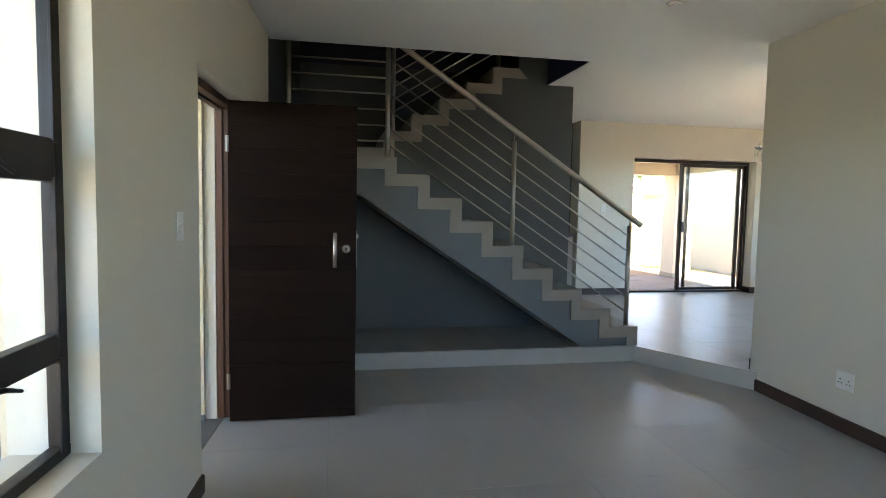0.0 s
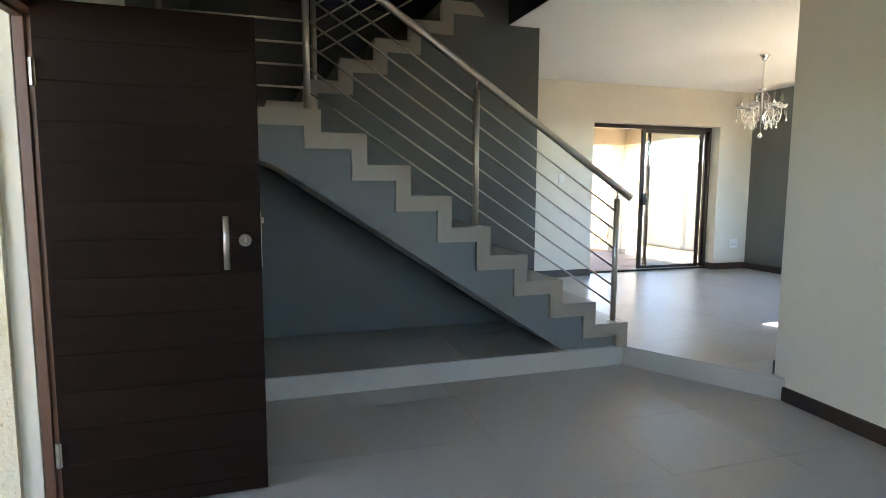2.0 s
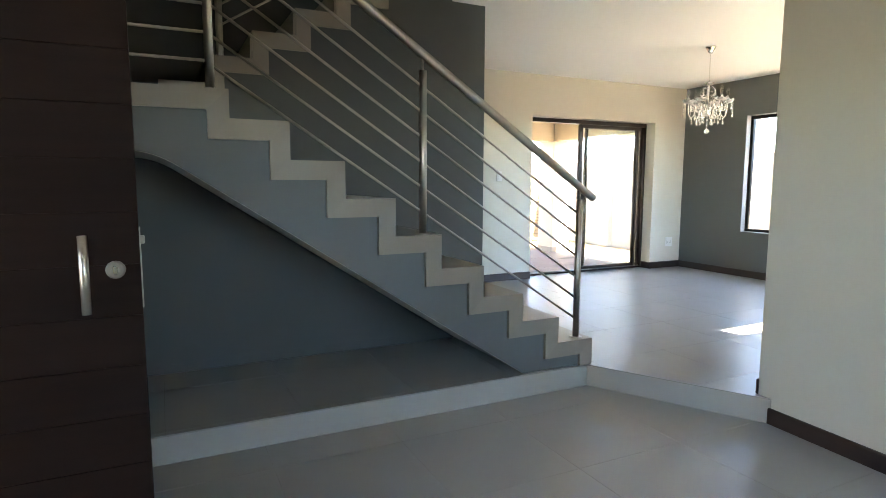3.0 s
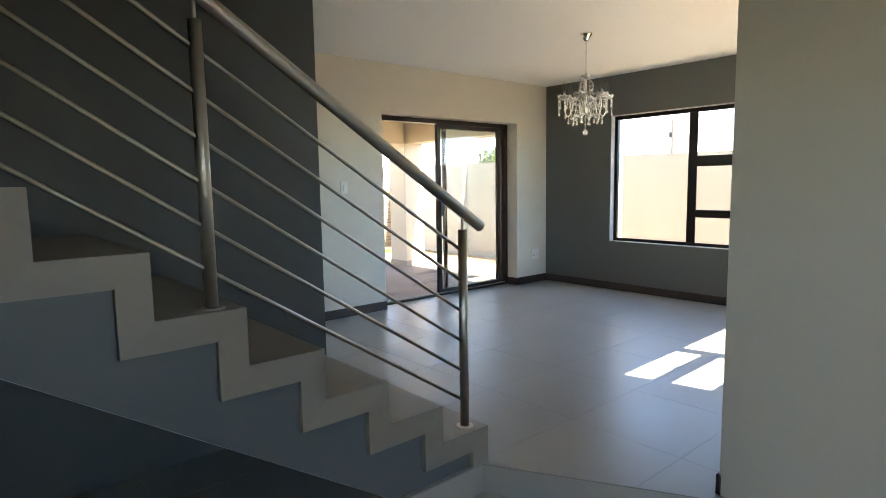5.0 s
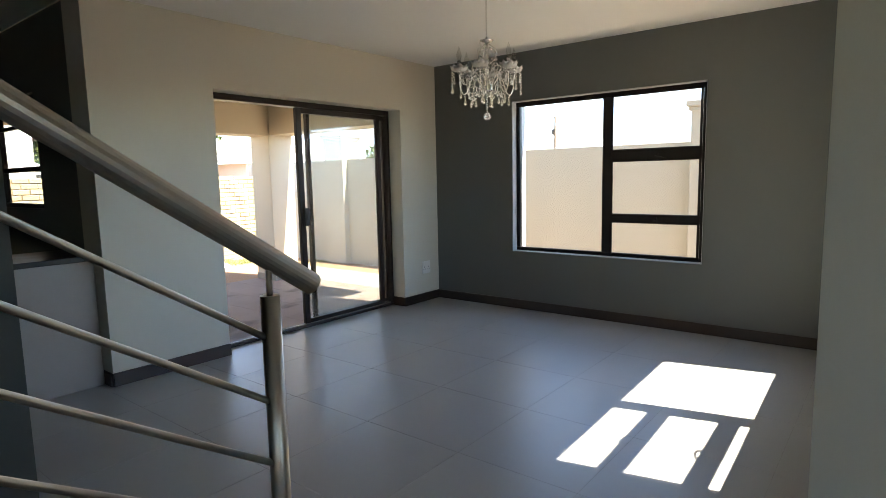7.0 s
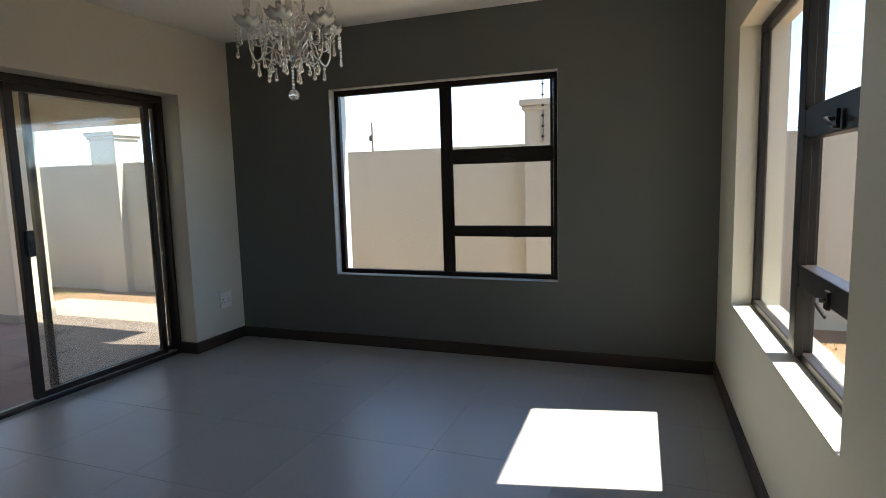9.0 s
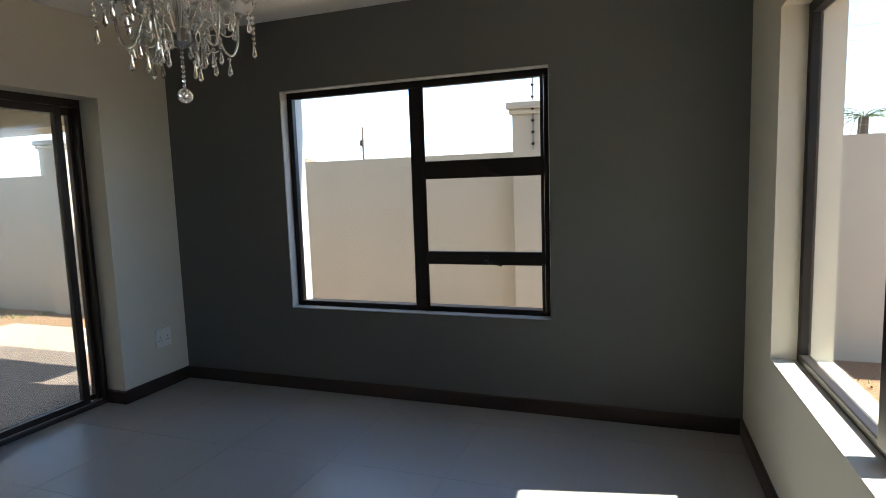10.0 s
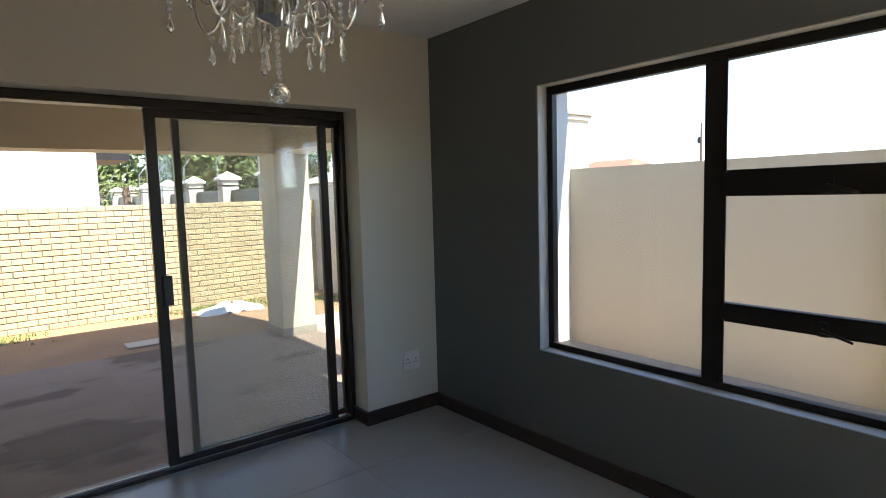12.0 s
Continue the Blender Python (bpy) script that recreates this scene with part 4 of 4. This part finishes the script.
# boundary walls
wall("wall_boundary_east", "y", -14.0, 15.4, 9.7, 9.92, -0.3, 1.88, BOUND, "beige plastered boundary wall")
wall("wall_boundary_south", "x", -5.0, 9.69, -14.2, -14.0, -0.3, 1.9, BOUND, "beige plastered boundary wall")


def pillar(x, y, h=2.36):
    p = thing("boundary_pillar", "beige plastered boundary pillar with a moulded cap", "pillar", (x, y, OUT), "pillars of the boundary wall")
    part("shaft", boxm((-0.2, -0.26, 0), (0.23, 0.26, h), 0.01), BOUND, p)
    part("cap", boxm((-0.25, -0.31, h), (0.28, 0.31, h + 0.07), 0.01), BOUND, p)
    part("moulding", boxm((-0.225, -0.285, h - 0.05), (0.255, 0.285, h - 0.001), 0.008), BOUND, p)
    return p


pil = pillar(9.78, 5.78)
for yy in (12.45, 1.6, -2.6):
    copy_thing(pil, pose(9.78, yy, OUT))
pillar(9.78, 9.12, 2.52)


def electric_fence():
    f = thing("electric_fence", "thin electric fence wires with dark insulators on the boundary wall", "fence", (9.558, 0, 1.88))
    for yy in (-4.0, -0.4, 3.6, 5.83):
        b = part("bracket", tube(bmesh.new(), [(0.19, yy, 0.002), (0.19, yy, 0.03), (0.012, yy, 0.04), (0.012, yy, 0.92)] if yy < 5 else [(0.012, yy, 0.01), (0.012, yy, 0.92)], 0.008, 6), WIRE, f)
        for k in range(8):
            bm = lathe(bmesh.new(), (0, yy, 0.045 + 0.112 * k), [(0.004, 0), (0.016, 0.008), (0.019, 0.02), (0.010, 0.028), (0.004, 0.032)], 10)
            part("insulator", bm, DARKP, b)
    for k in range(8):
        part("wire", tube(bmesh.new(), [(-0.014, -6, 0.066 + 0.112 * k), (-0.014, 5.86, 0.066 + 0.112 * k)], 0.0014, 4), WIRE, f)
    part("lead_wire", tube(bmesh.new(), [(0.2, 6.03, 0.08), (0.2, 8.0, 0.06), (0.2, 8.85, 0.09)], 0.003, 4), WIRE, f)


electric_fence()


# neighbouring things beyond the walls
def far_house():
    h = thing("white_house", "white plastered neighbour house behind the brick wall", "house", (0.75, 21.5, OUT))
    part("wall", boxm((-6, -2.5, 0), (6.0, 2.5, 4.6)), WHITEX, h)
    part("roof", boxm((-6.3, -2.8, 4.6), (6.3, 2.8, 4.8)), ROOFR, h)
    for x in (-3.5, -0.4):
        w = part("window", boxm((x, -2.53, 2.4), (x + 1.2, -2.49, 3.6)), FRAME, h)
    part("awning", boxm((6.0, -1.0, 2.75), (6.9, 1.0, 2.95)), FRAME, h, "dark awning")


far_house()


def hip_house(name, label, x, y, roof):
    h = thing(name, label, "house", (x, y, OUT))
    part("wall", boxm((-3, -2.6, 0), (3, 2.6, 2.4)), WHITEX, h)
    bm = bmesh.new()
    v = [bm.verts.new(p) for p in ((-3.5, -3.0, 2.4), (3.5, -3.0, 2.4), (3.5, 3.0, 2.4), (-3.5, 3.0, 2.4), (0, -1.3, 3.45), (0, 1.3, 3.45))]
    for f in ((0, 1, 4), (1, 2, 5, 4), (2, 3, 5), (3, 0, 4, 5), (3, 2, 1, 0)):
        bm.faces.new([v[i] for i in f])
    part("roof", bm, roof, h, "tiled hip roof")


hip_house("red_roofed_house", "far house with a red tiled hip roof", 34, 25.5, ROOFR)
hip_house("grey_roofed_house", "far house with a pale grey hip roof", 20.5, 30, ROOFG)


def fence_pillar(x, y):
    p = thing("fence_pillar", "pale plastered fence pillar with a pyramid cap and bent spike", "pillar", (x, y, OUT), "fence pillars along the far garden")
    part("shaft", boxm((-0.21, -0.21, 0), (0.21, 0.21, 2.26), 0.01), BOUND, p)
    part("band", boxm((-0.225, -0.225, 2.10), (0.225, 0.225, 2.13)), FRAME, p, "dark painted band")
    part("slab", boxm((-0.27, -0.27, 2.26), (0.27, 0.27, 2.31)), WHITEX, p)
    bm = bmesh.new()
    b = [bm.verts.new(q) for q in ((-0.27, -0.27, 2.311), (0.27, -0.27, 2.311), (0.27, 0.27, 2.311), (-0.27, 0.27, 2.311))]
    t = bm.verts.new((0, 0, 2.49))
    for i in range(4):
        bm.faces.new((b[i], b[(i + 1) % 4], t))
    bm.faces.new(list(reversed(b)))
    part("cap", bm, WHITEX, p, "pyramid cap")
    part("spike", tube(bmesh.new(), [(-0.26, 0, 2.0), (-0.26, 0, 2.75), (-0.08, 0, 3.0)], 0.018, 6), WIRE, p, "bent steel spike")
    part("infill", boxm((-0.05, 0.22, 0.3), (0.05, 2.7, 2.0)), FRAME, p, "dark infill panel")
    return p


fp = fence_pillar(9.9, 20.4)
copy_thing(fp, pose(9.95, 17.6, OUT))
for k in range(1, 9):
    copy_thing(fp, pose(9.9 - 0.05 * k, 20.4 + 2.95 * k, OUT))


def leaves(name, centres, count, size, seed):
    """Many small leaves scattered through overlapping clumps."""
    rng = np.random.default_rng(seed)
    verts, faces = [], []
    for i in range(count):
        cx, cy, cz, r = centres[rng.integers(len(centres))]
        d = rng.normal(size=3)
        d /= np.linalg.norm(d)
        p = np.array((cx, cy, cz)) + d * r * rng.uniform(0.35, 1.0) ** 0.6
        a, b = rng.normal(size=3), rng.normal(size=3)
        a /= np.linalg.norm(a)
        b -= a * (a @ b)
        b /= np.linalg.norm(b)
        s = size * rng.uniform(0.6, 1.4)
        n = len(verts)
        verts += [tuple(p - a * s), tuple(p + b * s * 0.45), tuple(p + a * s), tuple(p - b * s * 0.45)]
        faces.append((n, n + 1, n + 2, n + 3))
    me = bpy.data.meshes.new(name)
    me.from_pydata(verts, [], faces)
    me.materials.append(LEAF)
    return me


def tree(name, x, y, h, spread, seed, count=2600, label="leafy green tree beyond the walls", low=0.5, clumps_n=11, size=0.16):
    t = thing(name, label, "tree", (x, y, OUT))
    rng = np.random.default_rng(seed)
    part("trunk", tube(bmesh.new(), [(0, 0, 0), (0.1, 0.05, h * 0.3), (0.02, 0.1, h * 0.62)], [0.2, 0.15, 0.08], 8), BARK, t)
    clumps = []
    for _ in range(clumps_n):
        a, r = rng.uniform(0, 6.28), spread * rng.uniform(0.2, 1)
        c = (r * math.cos(a), r * math.sin(a), h * rng.uniform(low, 0.92))
        clumps.append((*c, spread * rng.uniform(0.28, 0.5)))
        part("limb", tube(bmesh.new(), [(0.05, 0.05, h * 0.32), (c[0] * 0.5, c[1] * 0.5, h * 0.5), c], [0.08, 0.05, 0.02], 6), BARK, t)
    ob = new("crown", leaves("crown", clumps, count, size, seed))
    ob.parent = t
    return t


for k, (x, y, h, s) in enumerate(((13.2, 31, 5.8, 2.7), (16.5, 36, 6.4, 3.2), (12.4, 39, 6.2, 3.0), (18.6, 36, 4.3, 1.7), (15.4, 45, 7.0, 3.6), (20.5, 41, 6.4, 3.6))):
    tree("tree", x, y, h, s, 30 + k, 14000, "dense leafy green tree behind the fence pillars", 0.24, 20, 0.15)
tree("tree", 22.5, 22.5, 3.7, 1.0, 6)
tree("tree", 29, 29, 4.2, 1.6, 7)
tree("tree", 23.5, 5.4, 3.7, 0.9, 8)


def palm(x, y, h, label):
    t = thing("palm_tree", label, "tree", (x, y, OUT))
    part("trunk", tube(bmesh.new(), [(0, 0, 0), (0.05, 0, h * 0.6), (0, 0, h)], [0.2, 0.15, 0.13], 8), BARK, t)
    rng = np.random.default_rng(11)
    for k in range(18):
        a, lift = 2 * math.pi * k / 18 + rng.uniform(-0.1, 0.1), rng.uniform(0.2, 1.0)
        bm = bmesh.new()
        line = [Vector((math.cos(a) * s * 1.7, math.sin(a) * s * 1.7, h + lift * 1.3 * s - 1.3 * s * s)) for s in [i / 10 for i in range(11)]]
        tube(bm, line, 0.014, 4)
        side = Vector((-math.sin(a), math.cos(a), 0))
        for i in range(1, 11):
            for sg in (-1, 1):
                p = line[i]
                q = p + side * sg * 0.36 * math.sin(math.pi * min(i, 9) / 10) + Vector((math.cos(a) * 0.12, math.sin(a) * 0.12, -0.1))
                bm.faces.new([bm.verts.new(v) for v in (p, p + Vector((math.cos(a), math.sin(a), 0)) * 0.05, q)])
        part("frond", bm, LEAF, t)


palm(9.3, 31, 2.4, "feathery palm behind the fence pillars")
palm(23.1, -0.7, 3.1, "feathery palm beyond the boundary wall")


def pole(x, y, h):
    p = thing("power_pole", "thin dark power pole far beyond the wall", "pole", (x, y, OUT))
    part("mast", tube(bmesh.new(), [(0, 0, 0), (0, 0, h)], [0.16, 0.10], 8), BARK, p)
    part("insulator", lathe(bmesh.new(), (0, 0.2, h - 1.9), [(0.15, 0), (0.2, 0.4), (0.1, 0.6)], 8), DARKP, p)


pole(56.8, 32.3, 7.6)


def sheet_heap(x, y):
    """A crumpled sheet lying on the ground."""
    bm = bmesh.new()
    bmesh.ops.create_grid(bm, x_segments=26, y_segments=16, size=0.5)
    for v in bm.verts:
        r = math.hypot(v.co.x * 1.9, v.co.y * 2.0)
        v.co.z = max(0.0, 0.13 * (1 - r) + 0.10 * noise.noise(Vector((v.co.x * 7, v.co.y * 7, 2)))) + 0.004
        v.co.x, v.co.y = v.co.x * 0.95 + 0.06 * noise.noise(v.co * 5), v.co.y * 0.6
    bmesh.ops.translate(bm, verts=bm.verts[:], vec=(x, y, OUT))
    return tagged(part("plastic_sheet", bm, SHEET, None, "", True), "crumpled white sheet lying on the soil by the brick wall", "sheet")


sheet_heap(7.75, 14.1)
tagged(part("drain_cover", boxm((6.05, 12.5, OUT), (6.55, 12.8, OUT + 0.02)), CONC), "pale concrete block lying by the porch edge", "slab")


def grass():
    rng = np.random.default_rng(21)
    verts, faces = [], []
    for i in range(26000):
        x, y = rng.uniform(3.6, 9.6), rng.uniform(13.6, 14.75)
        if i % 3 == 0:
            x, y = rng.uniform(8.95, 9.65), rng.uniform(2.5, 14.6)
        if noise.noise(Vector((x * 0.9, y * 1.6, 0.3))) < rng.uniform(0.05, 0.55) - 0.2 * (y > 13.9):
            continue
        a, h, w = rng.uniform(0, 6.28), rng.uniform(0.015, 0.055), rng.uniform(0.004, 0.009)
        dx, dy = math.cos(a), math.sin(a)
        n = len(verts)
        verts += [(x - dx * w, y - dy * w, OUT), (x + dx * w, y + dy * w, OUT), (x + dy * h * 0.6, y - dx * h * 0.6, OUT + h)]
        faces.append((n, n + 1, n + 2))
    me = bpy.data.meshes.new("grass")
    me.from_pydata(verts, [], faces)
    me.materials.append(GRASS)
    tagged(new("grass", me), "thin patchy grass on sandy soil", "grass", kind="stuff")


grass()

# ---------------------------------------------------------------- pieces: bricks and tiles


def brick_wall():
    root = tagged(part("brick_wall", boxm((0, 0.008, 0), (11.0, 0.102, 1.70)), MORTAR), "yellow face brick garden wall", "wall", kind="structure")
    root.matrix_world = pose(-0.6, 13.95, OUT, 0, 0, 5.5)
    L, H, D = 0.222, 0.073, 0.012
    one = boxm((0, 0, 0), (L, 0.11, H), 0.006)
    me = bpy.data.meshes.new("brick")
    one.to_mesh(me)
    one.free()
    me.materials.append(BRICK)
    rest_v, rest_f = [], []
    base_v = [tuple(v.co) for v in me.vertices]
    base_f = [tuple(p.vertices) for p in me.polygons]
    rng = random.Random(5)
    made = 0
    for row in range(20):
        z = 0.004 + row * 0.0855
        x = -0.116 * (row % 2)
        while x < 10.95:
            if x >= 0:
                dx, dy = rng.uniform(-0.004, 0.004), rng.uniform(-0.006, 0.004)
                if 5.7 < x < 8.9 and row > 0 and made < 300:
                    ob = new("brick", me)
                    ob.parent = root
                    ob.location = (x + dx, dy, z)
                    made += 1
                elif x < 10.78:
                    n = len(rest_v)
                    rest_v += [(p[0] + x + dx, p[1] + dy, p[2] + z) for p in base_v]
                    rest_f += [tuple(i + n for i in f) for f in base_f]
            x += 0.2325
    for x in (5.02, 7.35):
        part("movement_joint", boxm((x, -0.007, 0.01), (x + 0.012, 0.004, 1.69)), PGROUT, root, "dark vertical movement joint")
    rm = bpy.data.meshes.new("bricks_joined")
    rm.from_pydata(rest_v, [], rest_f)
    rm.materials.append(BRICK)
    ob = new("bricks", rm)
    ob.parent = root
    tagged(ob, kind="stuff")


brick_wall()


def tiles(parent, region, top, px, py, ox, oy, mat, gap=0.001):
    """Floor tiles clipped to a convex outline, each an object; whole ones share a mesh."""
    xs, ys = [p[0] for p in region], [p[1] for p in region]
    whole = None
    for i in range(math.floor((min(xs) - ox) / px), math.ceil((max(xs) - ox) / px)):
        for j in range(math.floor((min(ys) - oy) / py), math.ceil((max(ys) - oy) / py)):
            x, y = ox + i * px, oy + j * py
            quad = [(x + gap, y + gap), (x + px - gap, y + gap), (x + px - gap, y + py - gap), (x + gap, y + py - gap)]
            cut = clip(quad, region)
            if not cut or area(cut) < 2e-4:
                continue
            if abs(area(cut) - area(quad)) < 1e-6:
                if whole is None:
                    bm = prism(bmesh.new(), [(p[0] - x, p[1] - y) for p in quad], "z", -0.0012, 0.0)
                    whole = bpy.data.meshes.new("floor_tile")
                    bm.to_mesh(whole)
                    bm.free()
                    whole.materials.append(mat)
                ob = new("floor_tile", whole)
                ob.location = (x, y, top)
            else:
                ob = part("floor_tile", prism(bmesh.new(), [(p[0] - x, p[1] - y) for p in cut], "z", -0.0012, 0.0), mat)
                ob.location = (x, y, top)
            ob.parent = parent


PX, PY, OX, OY = 0.665, 0.64, 3.735, 5.035
tiles(floor_low, [(LX - 0.33, BACK), (EX - 0.001, BACK), (EX - 0.001, EY - 0.101), (NX, NY - 0.001), (LX - 0.33, NY - 0.001)], 0.0, PX, PY, OX - 0.2, OY - 0.3, TILE, 0.0008)
tiles(floor_up, [(NX, NY), (EX, EY - 0.098), (EX, SY + 0.16), (NX, SY + 0.16)], UP, PX, PY, OX, OY, TILE)
tiles(floor_up, [(EX, EY - 0.04), (WX - 0.001, EY + 0.08), (WX - 0.001, SY + 0.16), (EX, SY + 0.16)], UP, PX, PY, OX, OY, TILE)
tiles(floor_up, [(LX + 0.001, NY), (NX, NY), (NX, SPINE), (LX + 0.001, SPINE)], UP, PX, PY, OX, OY, TILE)
tiles(floor_up, [(2.746, SPINE), (NX, SPINE), (NX, SY + 0.16), (2.746, SY + 0.16)], UP, PX, PY, OX, OY, TILE)
tiles(porch, [(4.041, SY + 0.281), (8.1, SY + 0.281), (8.1, 12.15), (4.041, 12.15)], PZ, 0.5, 0.5, 4.2, 8.5, PORCHT)
tiles(paving, [(-3.0, 2.9), (LX - 0.67, 2.9), (LX - 0.67, 3.935), (-3.0, 3.935)], -0.03, 0.15, 0.1, -0.9, 3.0, SLATET, 0.004)
